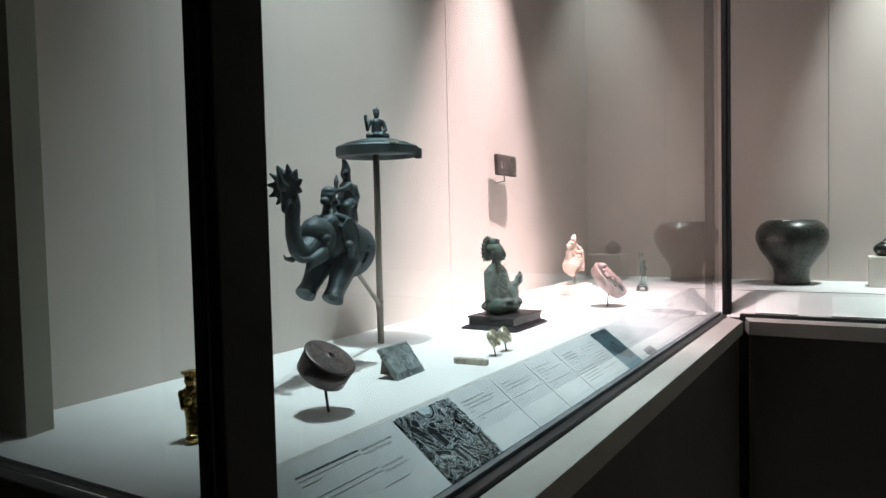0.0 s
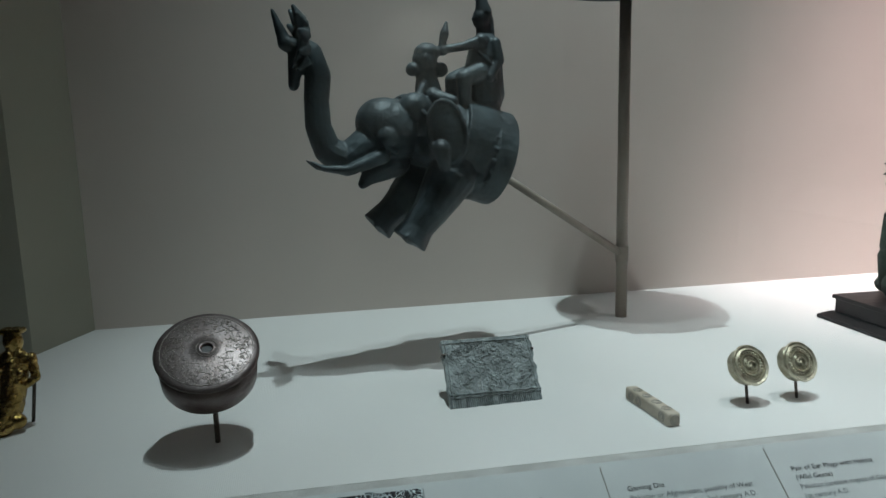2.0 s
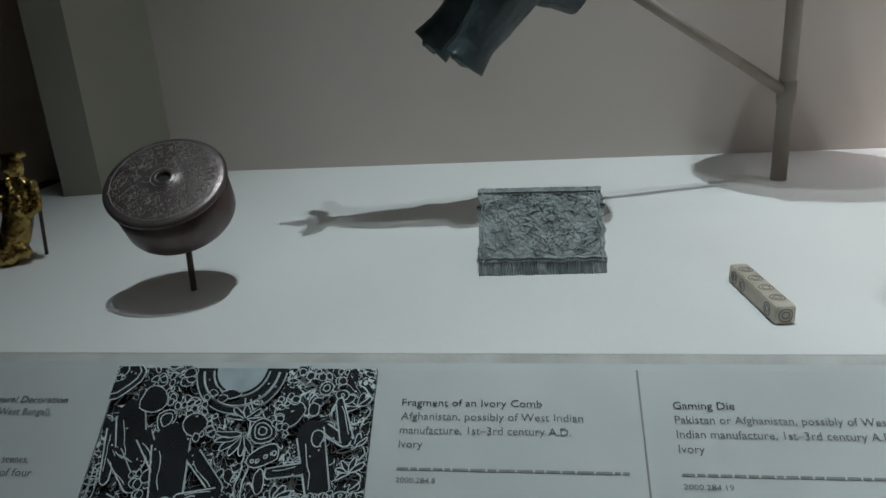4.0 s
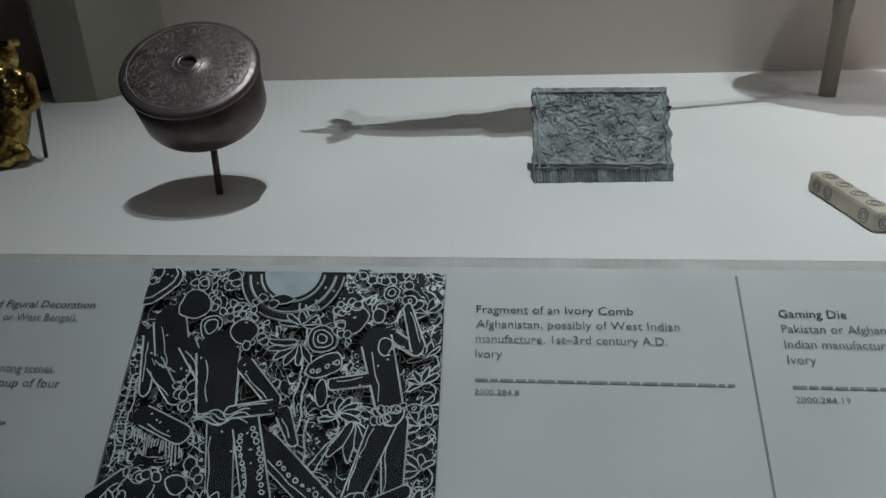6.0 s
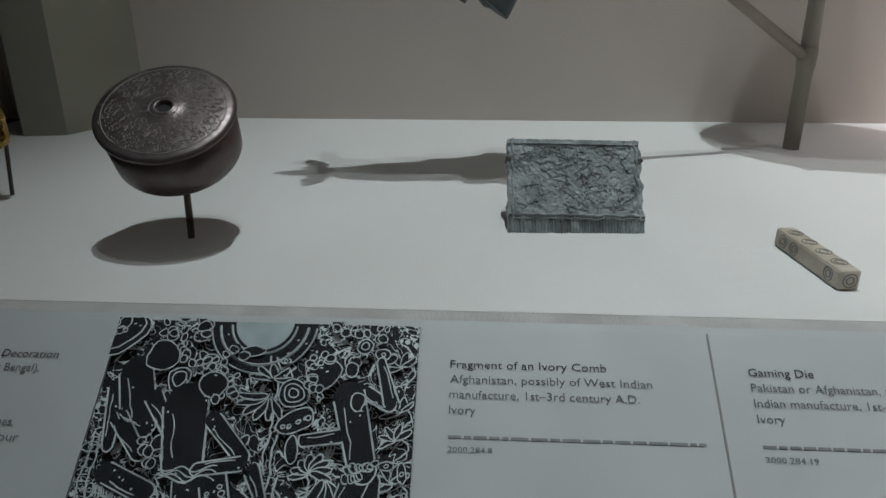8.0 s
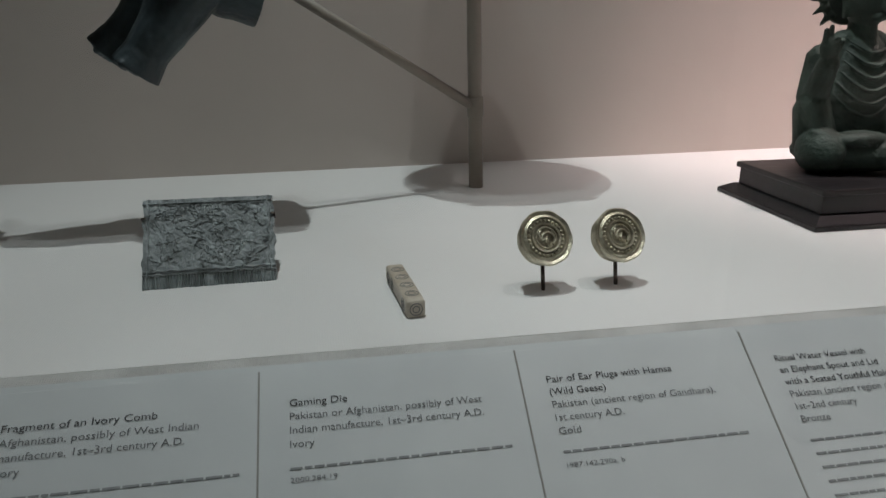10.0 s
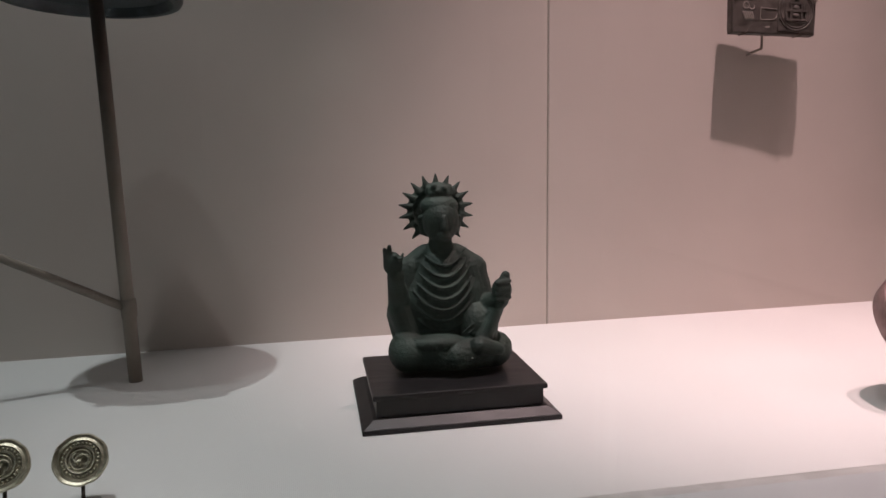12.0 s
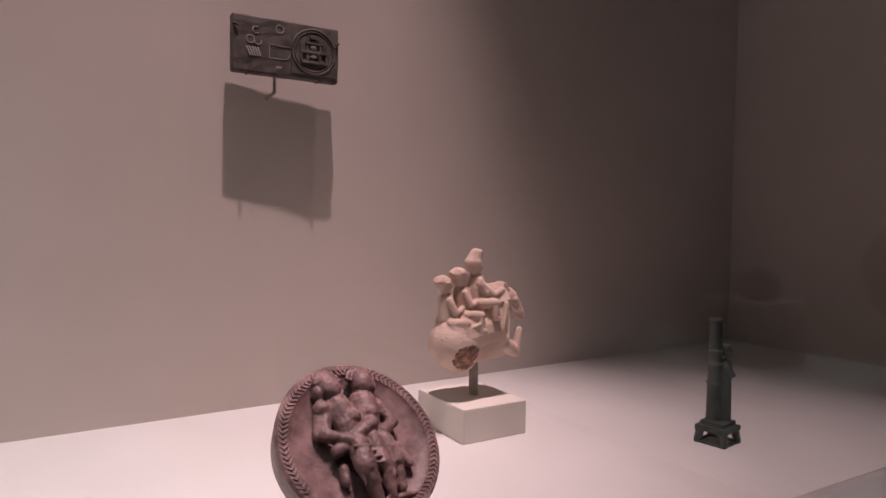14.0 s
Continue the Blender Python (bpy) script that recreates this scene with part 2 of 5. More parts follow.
def box(bm, x0, x1, y0, y1, z0, z1, bevel=0.0, m=None):
    g = bmesh.ops.create_cube(bm, size=1)
    bmesh.ops.transform(bm, matrix=Matrix.LocRotScale(((x0 + x1) / 2, (y0 + y1) / 2, (z0 + z1) / 2), None, (abs(x1 - x0), abs(y1 - y0), abs(z1 - z0))), verts=g["verts"])
    vs = g["verts"]
    if bevel:
        r = bmesh.ops.bevel(bm, geom=list({e for v in vs for e in v.link_edges}), offset=bevel, segments=2, affect="EDGES", profile=0.5)
        vs = list({v for f in r["faces"] for v in f.verts})
        seen, stack = set(vs), list(vs)
        while stack:
            v = stack.pop()
            for e in v.link_edges:
                o = e.other_vert(v)
                if o not in seen:
                    seen.add(o)
                    stack.append(o)
        vs = list(seen)
    if m is not None:
        bmesh.ops.transform(bm, matrix=m, verts=vs)
    return bm


def ball(bm, c, r, turn=(0, 0, 0), sub=3):
    """An ellipsoid with radii r, turned by degrees."""
    r = (r, r, r) if isinstance(r, (int, float)) else r
    bmesh.ops.create_icosphere(bm, subdivisions=sub, radius=1, matrix=Matrix.LocRotScale(c, Euler([radians(a) for a in turn]), r))
    return bm


def rod(bm, a, b, ra, rb=None, seg=16):
    """A tapered round bar with flat ends."""
    a, b = Vector(a), Vector(b)
    d = b - a
    q = Vector((0, 0, 1)).rotation_difference(d)
    bmesh.ops.create_cone(bm, cap_ends=True, segments=seg, radius1=ra, radius2=ra if rb is None else rb, depth=d.length, matrix=Matrix.LocRotScale((a + b) / 2, q, None))
    return bm


def limb(bm, a, b, ra, rb=None):
    """A tapered bar with round ends."""
    rb = ra if rb is None else rb
    rod(bm, a, b, ra, rb)
    ball(bm, a, ra, sub=2)
    ball(bm, b, rb, sub=2)
    return bm


def lathe(bm, profile, seg=64, m=None):
    """Turn (radius, height) pairs round z into a closed skin."""
    rings = []
    for r, z in profile:
        rings.append([bm.verts.new((r * math.cos(2 * math.pi * i / seg), r * math.sin(2 * math.pi * i / seg), z)) for i in range(seg)])
    for a, b in zip(rings, rings[1:]):
        for i in range(seg):
            bm.faces.new((a[i], a[(i + 1) % seg], b[(i + 1) % seg], b[i]))
    bm.faces.new(rings[0][::-1])
    bm.faces.new(rings[-1])
    if m is not None:
        bmesh.ops.transform(bm, matrix=m, verts=[v for r in rings for v in r])
    return bm


def ring(bm, c, big, small, turn=(0, 0, 0), seg=40, arc=360, start=0, cross=8):
    """A torus or an arc of one, lying in its own xy plane."""
    m = Matrix.LocRotScale(c, Euler([radians(a) for a in turn]), None)
    n = seg if arc >= 360 else seg + 1
    rows = []
    for i in range(n):
        t = radians(start + arc * i / seg)
        row = []
        for j in range(cross):
            p = 2 * math.pi * j / cross
            row.append(bm.verts.new(m @ Vector(((big + small * math.cos(p)) * math.cos(t), (big + small * math.cos(p)) * math.sin(t), small * math.sin(p)))))
        rows.append(row)
    for i in range(seg):
        a, b = rows[i], rows[(i + 1) % n]
        for j in range(cross):
            bm.faces.new((a[j], a[(j + 1) % cross], b[(j + 1) % cross], b[j]))
    if arc < 360:
        bm.faces.new(rows[0][::-1])
        bm.faces.new(rows[-1])
    return bm


def plate(bm, corners, z0, z1):
    """A flat slab over a polygon given in its own xy plane."""
    lo = [bm.verts.new((x, y, z0)) for x, y in corners]
    hi = [bm.verts.new((x, y, z1)) for x, y in corners]
    bm.faces.new(lo[::-1])
    bm.faces.new(hi)
    n = len(corners)
    for i in range(n):
        bm.faces.new((lo[i], lo[(i + 1) % n], hi[(i + 1) % n], hi[i]))
    return bm


def sculpt(ob, voxel, smooth=4, pits=0.0, grain=0.004):
    """Melt the overlapping masses of a statue into one worn skin."""
    r = ob.modifiers.new("melt", "REMESH")
    r.mode, r.voxel_size, r.use_smooth_shade = "VOXEL", voxel, True
    if smooth:
        s = ob.modifiers.new("soften", "SMOOTH")
        s.factor, s.iterations = 0.5, smooth
    if pits:
        tex = bpy.data.textures.new("worn_skin", "CLOUDS")
        tex.noise_scale, tex.noise_depth = grain, 3
        d = ob.modifiers.new("wear", "DISPLACE")
        d.texture, d.texture_coords, d.strength, d.mid_level = tex, "LOCAL", pits, 0.5
    return ob


def BM():
    return bmesh.new()


# ---- the display case ----
# Tray frame: x outwards to the glass, y along the case, from the front edge of the display deck.
TRAY = pose(0.4235, 2.84, 1.0, 0, 0, -1.63)
SLOPE = 36.9
LABELS = TRAY @ pose(0.0080, 0, -0.0008, 0, SLOPE, 0)
FAR = 4.95
WEND = 2.3


def edge_x(y):
    return 0.4235 + 0.0285 * (y - 2.84)


deck = BM()
plate(deck, [(0.0, 2.632), (edge_x(2.632) - 0.006, 2.632), (edge_x(4.57) - 0.006, 4.574), (WEND, 4.574), (WEND, FAR), (0.0, FAR)], 0.990, 1.0)
thing("display_deck", deck, LINEN, "white linen-covered display deck inside the case", "deck", kind="structure")

wall = BM()
box(wall, -0.12, 0.0, 2.3, 3.8286, 0.0, 3.05, 0.0010)
thing("wall_west_panel_1", wall, WALL, "pale taupe fabric-covered back wall panel", "wall", kind="structure")
wall = BM()
box(wall, -0.12, 0.0, 3.8300, FAR + 0.12, 0.0, 3.05, 0.0015)
thing("wall_west_panel_2", wall, WALL, "pale taupe fabric-covered back wall panel", "wall", kind="structure")
wall = BM()
box(wall, -0.121, -0.0014, 3.8287, 3.8299, 0.0, 3.05)
thing("wall_joint", wall, PILLAR, "dark joint between two wall panels", "wall joint", kind="structure")
wall = BM()
box(wall, 0.0, 0.8506, FAR, FAR + 0.12, 0.0, 3.05, 0.0015)
thing("wall_north_panel_1", wall, WALL, "pale taupe fabric-covered end wall panel", "wall", kind="structure")
wall = BM()
box(wall, 0.852, WEND, FAR, FAR + 0.12, 0.0, 3.05, 0.0015)
thing("wall_north_panel_2", wall, WALL, "pale taupe fabric-covered end wall panel", "wall", kind="structure")
wall = BM()
box(wall, 0.8507, 0.8519, FAR + 0.0025, FAR + 0.121, 0.0, 3.05)
thing("wall_joint_north", wall, PILLAR, "dark joint between two wall panels", "wall joint", kind="structure")
wall = BM()
plate(wall, [(0.0, 2.680), (0.092, 2.680), (0.085, 2.716), (0.0, 2.753)], 1.0, 3.05)
thing("wall_pillar", wall, PILLAR, "olive-grey painted pillar at the end of the case", "pillar", kind="structure")
top = BM()
plate(top, [(0.0, 2.6), (0.56, 2.6), (0.62, 4.45), (WEND, 4.45), (WEND, FAR), (0.0, FAR)], 3.0, 3.05)
thing("case_ceiling", top, WALL_B, "plain painted ceiling of the display case", "ceiling", kind="structure")
w = BM()
box(w, WEND, WEND + 0.1, 4.4, FAR + 0.12, 0, 3.05)
thing("wall_case_end", w, WALL_B, "plain end wall of the display case", "wall", kind="structure")

# sloping boards that carry the labels
board = BM()
plate(board, [(-0.004, -0.205), (0.112, -0.205), (0.112, 1.655), (-0.004, 1.745)], -0.006, -0.0022)
thing("label_tray", board, LABEL, "pale grey sloping board that carries the labels", "label tray", kind="structure", at=LABELS)
NTRAY = pose(0.47, 4.585, 1.0, 0, 0, -90) @ pose(0.0185, 0, -0.0008, 0, SLOPE, 0)
board = BM()
plate(board, [(-0.001, 0.005), (0.118, 0.10), (0.118, 1.85), (-0.001, 1.85)], -0.006, -0.0022)
thing("label_tray_north", board, LINEN, "white sloping board that carries cards", "label tray", kind="structure", at=NTRAY)

welt = BM()
profile = [(-0.0058, -0.0098), (-0.0058, 0.0), (-0.0035, 0.0003), (-0.0005, -0.0001), (0.0025, -0.0010), (0.0050, -0.0024), (0.0066, -0.0042), (0.0072, -0.0065), (0.0072, -0.0098)]
rows = [[welt.verts.new((x, -0.205 + 1.93 * i / 24, z)) for x, z in profile] for i in range(25)]
for a, b in zip(rows, rows[1:]):
    for i in range(len(profile)):
        k = (i + 1) % len(profile)
        welt.faces.new((a[i], a[k], b[k], b[i]))
welt.faces.new(rows[0])
welt.faces.new(rows[-1][::-1])
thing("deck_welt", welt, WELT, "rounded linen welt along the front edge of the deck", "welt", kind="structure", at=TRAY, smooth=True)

# glass, rails and posts
GX = 0.0945
pane = BM()
box(pane, GX, GX + 0.002, -0.212, 1.665, -0.075, 2.0)
g = thing("case_glass_front", pane, GLASS, "clear glass front of the display case", "glass pane", kind="structure", at=TRAY)
g.visible_shadow = False
pane = BM()
box(pane, 0.0005, 0.4925, 2.6155, 2.6175, 0.999, 2.999)
g = thing("case_glass_side", pane, GLASS, "clear glass end of the display case", "glass pane", kind="structure")
g.visible_shadow = False
pane = BM()
box(pane, 0.605, WEND, 4.488, 4.490, 0.926, 2.999)
g = thing("case_glass_north", pane, GLASS, "clear glass front of the neighbouring case wing", "glass pane", kind="structure")
g.visible_shadow = False

rail = BM()
box(rail, GX - 0.007, GX - 0.0005, -0.205, 1.655, -0.084, -0.064, 0.001)
thing("rail_inner", rail, GASKET, "grey metal glazing bead inside the glass", "rail", kind="structure", at=TRAY)
rail = BM()
box(rail, GX + 0.0025, GX + 0.012, -0.205, 1.645, -0.084, -0.060, 0.001)
thing("rail_glazing", rail, GASKET, "grey metal glazing bead outside the glass", "rail", kind="structure", at=TRAY)
rail = BM()
box(rail, GX + 0.0125, GX + 0.029, -0.245, 1.635, -0.084, -0.066, 0.002)
thing("rail_front", rail, BLACK, "black metal rail at the foot of the glass", "rail", kind="structure", at=TRAY)
rail = BM()
box(rail, 0.63, WEND, 4.465, 4.486, 0.916, 0.938, 0.002)
thing("rail_north", rail, BLACK, "black metal rail at the foot of the glass", "rail", kind="structure")

# plinth with its painted ledge
ledge = BM()
plate(ledge, [(GX + 0.031, -0.25), (0.180, -0.25), (0.180, 1.555), (GX + 0.031, 1.63)], -0.11, -0.072)
thing("ledge_front", ledge, LEDGE, "beige painted ledge below the glass", "ledge", kind="structure", at=TRAY)
ledge = BM()
plate(ledge, [(0.645, 4.464), (0.665, 4.385), (WEND, 4.385), (WEND, 4.464)], 0.89, 0.9285)
thing("ledge_north", ledge, LEDGE, "beige painted ledge below the glass", "ledge", kind="structure")
base = BM()
plate(base, [(-0.42, -0.23), (0.165, -0.23), (0.165, 1.582), (-0.42, 1.575)], -1.0, -0.112)
thing("case_plinth", base, DARK, "dark painted plinth under the display case", "plinth", kind="structure", at=TRAY)
base = BM()
box(base, 0.66, WEND, 4.42, FAR, 0.0, 0.888, 0.002)
thing("case_plinth_north", base, DARK, "dark painted plinth under the case wing", "plinth", kind="structure")


def post(name, x0, x1, y0, y1, label):
    """A square core with a slightly narrower cover strip on its outer face."""
    root = thing(name, None, None, label, "post", kind="structure")
    xm = x0 + 0.6 * (x1 - x0)
    b = BM()
    box(b, x0, xm, y0, y1, 0.93, 3.0, 0.0015)
    part("post_core", b, BLACK, root)
    b = BM()
    box(b, xm + 0.0005, x1, y0 + 0.003, y1 - 0.003, 0.93, 3.0, 0.002)
    part("post_cover", b, BLACK, root)
    return root


post("post_near", 0.493, 0.520, 2.588, 2.645, "black metal corner post of the glass case")
post("post_inner_corner", 0.579, 0.604, 4.478, 4.506, "black metal corner post where two glass fronts meet")
sill = BM()
box(sill, 0.0, 0.4925, 2.600, 2.6300, 0.93, 0.998, 0.002)
thing("rail_side", sill, DARK, "dark rail under the glass end", "rail", kind="structure")

# the dark gallery round the case
room = BM()
box(room, -3.0, 6.0, -2.5, 7.0, -0.1, 0.0)
thing("floor", room, CARPET, "dark gallery floor", "floor", kind="structure")
room = BM()
box(room, -3.0, 6.0, -2.5, 7.0, 3.6, 3.7)
thing("ceiling", room, GALLERY, "dark gallery ceiling", "ceiling", kind="structure")
for nm, a in (("wall_south", (-3.0, 6.0, -2.6, -2.5)), ("wall_north_far", (-3.0, 6.0, 7.0, 7.1)), ("wall_east", (6.0, 6.1, -2.6, 7.1)), ("wall_west_far", (-3.1, -3.0, -2.6, 7.1))):
    room = BM()
    box(room, *a, 0, 3.6)
    thing(nm, room, GALLERY, "dark gallery wall", "wall", kind="structure")

# ---- elephant spout and lid on their stand ----
def elephant():
    """Forequarters of an elephant with raised trunk and two riders, in a grid of about half a millimetre: a along, b up, c to the front."""
    bm = BM()

    def p(a, b, c=0):
        return Vector((c, a, b))
    # barrel of the body and the flared open collar at its back
    limb(bm, p(60, 62), p(120, 45), 62, 70)
    rod(bm, p(70, 60), p(178, 22), 66, 78, 40)
    rod(bm, p(150, 27), p(185, 17), 84, 86, 40)
    for j in range(26):
        t = 2 * math.pi * j / 26
        ball(bm, p(147 + 20 * math.cos(t), 28 + 80 * math.cos(t), 80 * math.sin(t)), 3.4, sub=1)
    # sagging belly in front of the collar
    ball(bm, p(126, -10), (64, 40, 46), (20, 0, 0))
    # saddle cloth
    rod(bm, p(96, 56), p(150, 36), 74, 79, 40)
    # head, domes, cheeks
    ball(bm, p(-12, 70), (50, 56, 56))
    ball(bm, p(-16, 74), (47, 64, 50), (-28, 0, 0), 4)
    ball(bm, p(22, 108, 22), (25, 30, 27))
    ball(bm, p(22, 108, -22), (25, 30, 27))
    ball(bm, p(-38, 84), (36, 34, 36))
    ball(bm, p(-45, 45), (36, 44, 34))
    ball(bm, p(-30, 62, 34), (18, 22, 20))
    ball(bm, p(-30, 62, -34), (18, 22, 20))
    # harness cords and eyes
    for s in (1, -1):
        limb(bm, p(8, 128, 10 * s), p(30, 100, 46 * s), 4)
        limb(bm, p(30, 100, 46 * s), p(44, 88, 52 * s), 4)
        limb(bm, p(-62, 74, 26 * s), p(-36, 46, 42 * s), 4)
        limb(bm, p(-36, 46, 42 * s), p(-20, 36, 44 * s), 4)
        ball(bm, p(-36, 66, 46 * s), (4, 8, 5))
    # trunk
    limb(bm, p(-58, 45), p(-95, 24), 34, 28)
    limb(bm, p(-95, 24), p(-126, 40), 28, 24)
    limb(bm, p(-126, 40), p(-141, 78), 24, 22)
    limb(bm, p(-141, 78), p(-142, 122), 22, 21)
    limb(bm, p(-142, 122), p(-138, 162), 21, 22)
    limb(bm, p(-138, 162), p(-148, 196), 22, 20)
    limb(bm, p(-148, 196), p(-164, 208), 20, 16)
    # flower at the trunk's end
    rod(bm, p(-156, 208), p(-170, 212), 30, 42, 30)
    for i in range(11):
        t = 2 * math.pi * i / 11 + 0.2
        rod(bm, p(-162, 212 + 34 * math.cos(t), 34 * math.sin(t)), p(-176, 213 + 58 * math.cos(t), 58 * math.sin(t)), 12, 3, 8)
    limb(bm, p(-168, 205), p(-188, 212), 16, 13)
    limb(bm, p(-188, 212), p(-206, 262), 12, 3)
    limb(bm, p(-170, 200), p(-178, 146), 15, 9)
    # tusks and lower lip
    for s in (1, -1):
        limb(bm, p(-40, 30, 34 * s), p(-100, 8, 34 * s), 13, 9)
        limb(bm, p(-100, 8, 34 * s), p(-140, 12, 26 * s), 9, 5)
        limb(bm, p(-140, 12, 26 * s), p(-160, 24, 20 * s), 5, 2)
    limb(bm, p(-10, 20), p(-55, -4), 30, 16)
    limb(bm, p(-55, -4), p(-68, -18), 16, 9)
    # ears: broad flaps with a raised rim, their back edge standing off
    for s in (1, -1):
        m = Matrix.LocRotScale(p(64, 66, 64 * s), Euler((radians(10), 0, radians(-17 * s))), None)
        bmesh.ops.create_icosphere(bm, subdivisions=3, radius=1, matrix=m @ Matrix.Diagonal((8, 31, 54, 1)))
        rim = [m @ Vector((3 * s, 31 * math.cos(t * 0.2618), 54 * math.sin(t * 0.2618))) for t in range(24)]
        for i in range(24):
            limb(bm, rim[i], rim[(i + 1) % 24], 4)
        limb(bm, p(52, 40, 66 * s), p(58, 12, 66 * s), 16, 10)
    # forelegs, short and thick, the feet flaring
    limb(bm, p(84, -6, 34), p(44, -64, 34), 46, 33)
    limb(bm, p(44, -64, 34), p(14, -100, 32), 33, 27)
    rod(bm, p(20, -94, 32), p(2, -118, 32), 28, 33, 24)
    limb(bm, p(60, -4, -36), p(10, -58, -36), 44, 31)
    limb(bm, p(10, -58, -36), p(-20, -84, -36), 31, 26)
    rod(bm, p(-14, -78, -36), p(-36, -99, -36), 27, 31, 24)
    for i in range(4):
        ball(bm, p(-10 + 5 * i, -106 - 4 * i, 56 - 5 * i), 6, sub=2)
        ball(bm, p(-44 + 4 * i, -92 - 4 * i, -12 - 6 * i), 5, sub=2)
    # driver on the neck
    limb(bm, p(52, 165), p(56, 126), 18, 26)
    ball(bm, p(50, 190), (24, 22, 20))
    ball(bm, p(54, 202), (23, 23, 17))
    ball(bm, p(28, 174), (14, 13, 12))
    ball(bm, p(78, 174), (16, 14, 13))
    limb(bm, p(44, 150, 12), p(30, 130, 22), 8, 7)
    limb(bm, p(56, 128, 20), p(84, 118, 42), 14, 11)
    limb(bm, p(56, 128, -20), p(84, 118, -42), 14, 11)
    # rider with tall cap, one arm held out with a bud
    limb(bm, p(164, 214), p(156, 176), 27, 29)
    ball(bm, p(164, 196), (30, 27, 34), (-10, 0, 0))
    limb(bm, p(150, 222, 16), p(172, 222, -16), 14, 14)
    rod(bm, p(160, 232), p(159, 252), 11)
    ball(bm, p(157, 262), (16, 15, 19))
    ball(bm, p(144, 261), (4, 5, 5))
    limb(bm, p(162, 272), p(159, 290), 16, 11)
    limb(bm, p(159, 292), p(149, 302), 10, 7)
    limb(bm, p(172, 262), p(176, 232), 9, 8)
    limb(bm, p(146, 222, 16), p(116, 212, 18), 10, 8)
    limb(bm, p(116, 212, 18), p(88, 208, 12), 8, 7)
    ball(bm, p(80, 206, 10), (8, 9, 10))
    limb(bm, p(78, 212, 10), p(84, 234, 9), 6, 8)
    limb(bm, p(84, 234, 9), p(88, 252, 8), 8, 3)
    limb(bm, p(174, 218, 22), p(178, 188, 28), 11, 10)
    limb(bm, p(178, 188, 28), p(160, 160, 30), 9, 8)
    limb(bm, p(158, 178), p(160, 118), 30, 36)
    limb(bm, p(148, 170, 18), p(112, 158, 26), 18, 15)
    limb(bm, p(112, 158, 26), p(112, 116, 30), 14, 12)
    limb(bm, p(148, 170, -18), p(112, 158, -26), 18, 15)
    limb(bm, p(112, 158, -26), p(112, 116, -30), 14, 12)
    limb(bm, p(180, 212), p(182, 130), 15, 20)
    ball(bm, p(170, 172), (30, 22, 56))
    for i in range(3):
        limb(bm, p(140 + 9 * i, 204 - 6 * i, 25), p(168 + 2 * i, 178 - 11 * i, 32), 2.6)
    bmesh.ops.scale(bm, vec=(0.000532,) * 3, verts=bm.verts)
    ob = thing("elephant_spout", bm, BRONZE, "blue-green bronze elephant spout with riders, held by a rod", "figurine", smooth=True, at=pose(0.1962, 3.0800, 1.1815, 0, 0, 8.5) @ Matrix.Diagonal((1, 0.99, 1, 1)))
    return sculpt(ob, 0.0010, 2, 0.0009, 0.006)


elephant()


def lid():
    bm = BM()
    lathe(bm, [(0.001, -0.003), (0.066, -0.003), (0.071, -0.011), (0.077, -0.0115), (0.0795, -0.008), (0.0795, 0.006), (0.0765, 0.009), (0.066, 0.0095), (0.0645, 0.0135), (0.060, 0.0155), (0.044, 0.0165), (0.041, 0.020), (0.036, 0.0215), (0.001, 0.0225)], 72)
    ob = thing("bronze_lid", bm, BRONZE, "round dark bronze vessel lid with seated figure, on a tall pole", "lid", smooth=True, at=pose(0.123, 3.339, 1.3755, 0, 0, 12))
    ed = ob.modifiers.new("edges", "EDGE_SPLIT")
    ed.split_angle = radians(35)
    b = BM()
    box(b, 0.070, 0.0810, 0.016, 0.030, -0.016, 0.004, 0.001)
    part("hinge_tab", b, BRONZE, ob)
    b = BM()
    box(b, 0.040, 0.0640, -0.060, -0.042, 0.0060, 0.0105, 0.0015)
    part("hinge_plate", b, DULL_GOLD, ob, "worn brassy patch on the rim")
    b = BM()
    # seated youth
    ball(b, (0, 0, 0.033), (0.016, 0.021, 0.006))
    limb(b, (0.008, -0.018, 0.034), (0.016, 0.006, 0.035), 0.0055)
    limb(b, (0.008, 0.018, 0.034), (0.016, -0.006, 0.035), 0.0055)
    limb(b, (0, 0, 0.038), (-0.001, 0, 0.060), 0.0095, 0.0105)
    limb(b, (-0.001, -0.010, 0.062), (-0.001, 0.010, 0.062), 0.0055)
    rod(b, (0, 0, 0.062), (0, 0, 0.074), 0.004)
    ball(b, (0.001, 0, 0.0775), (0.0068, 0.0062, 0.0080))
    ball(b, (-0.001, 0, 0.0835), (0.0075, 0.0070, 0.0040))
    limb(b, (-0.002, 0.001, 0.084), (-0.003, 0.002, 0.0905), 0.0022, 0.0012)
    limb(b, (-0.001, 0.014, 0.060), (0.004, 0.017, 0.046), 0.0042, 0.0036)
    limb(b, (0.004, 0.017, 0.046), (0.013, 0.008, 0.041), 0.0036, 0.0030)
    limb(b, (-0.001, -0.014, 0.060), (0.004, -0.019, 0.046), 0.0042, 0.0036)
    limb(b, (0.004, -0.019, 0.046), (0.010, -0.023, 0.058), 0.0034, 0.0028)
    limb(b, (0.010, -0.023, 0.056), (0.010, -0.0235, 0.070), 0.0026, 0.0034)
    fig = part("seated_figure", b, BRONZE, ob, "small seated bronze figure", smooth=True, at=pose(0, 0, -0.0055, 0, 0, -52))
    sculpt(fig, 0.0007, 1, 0.0006, 0.003)
    return ob


lid()


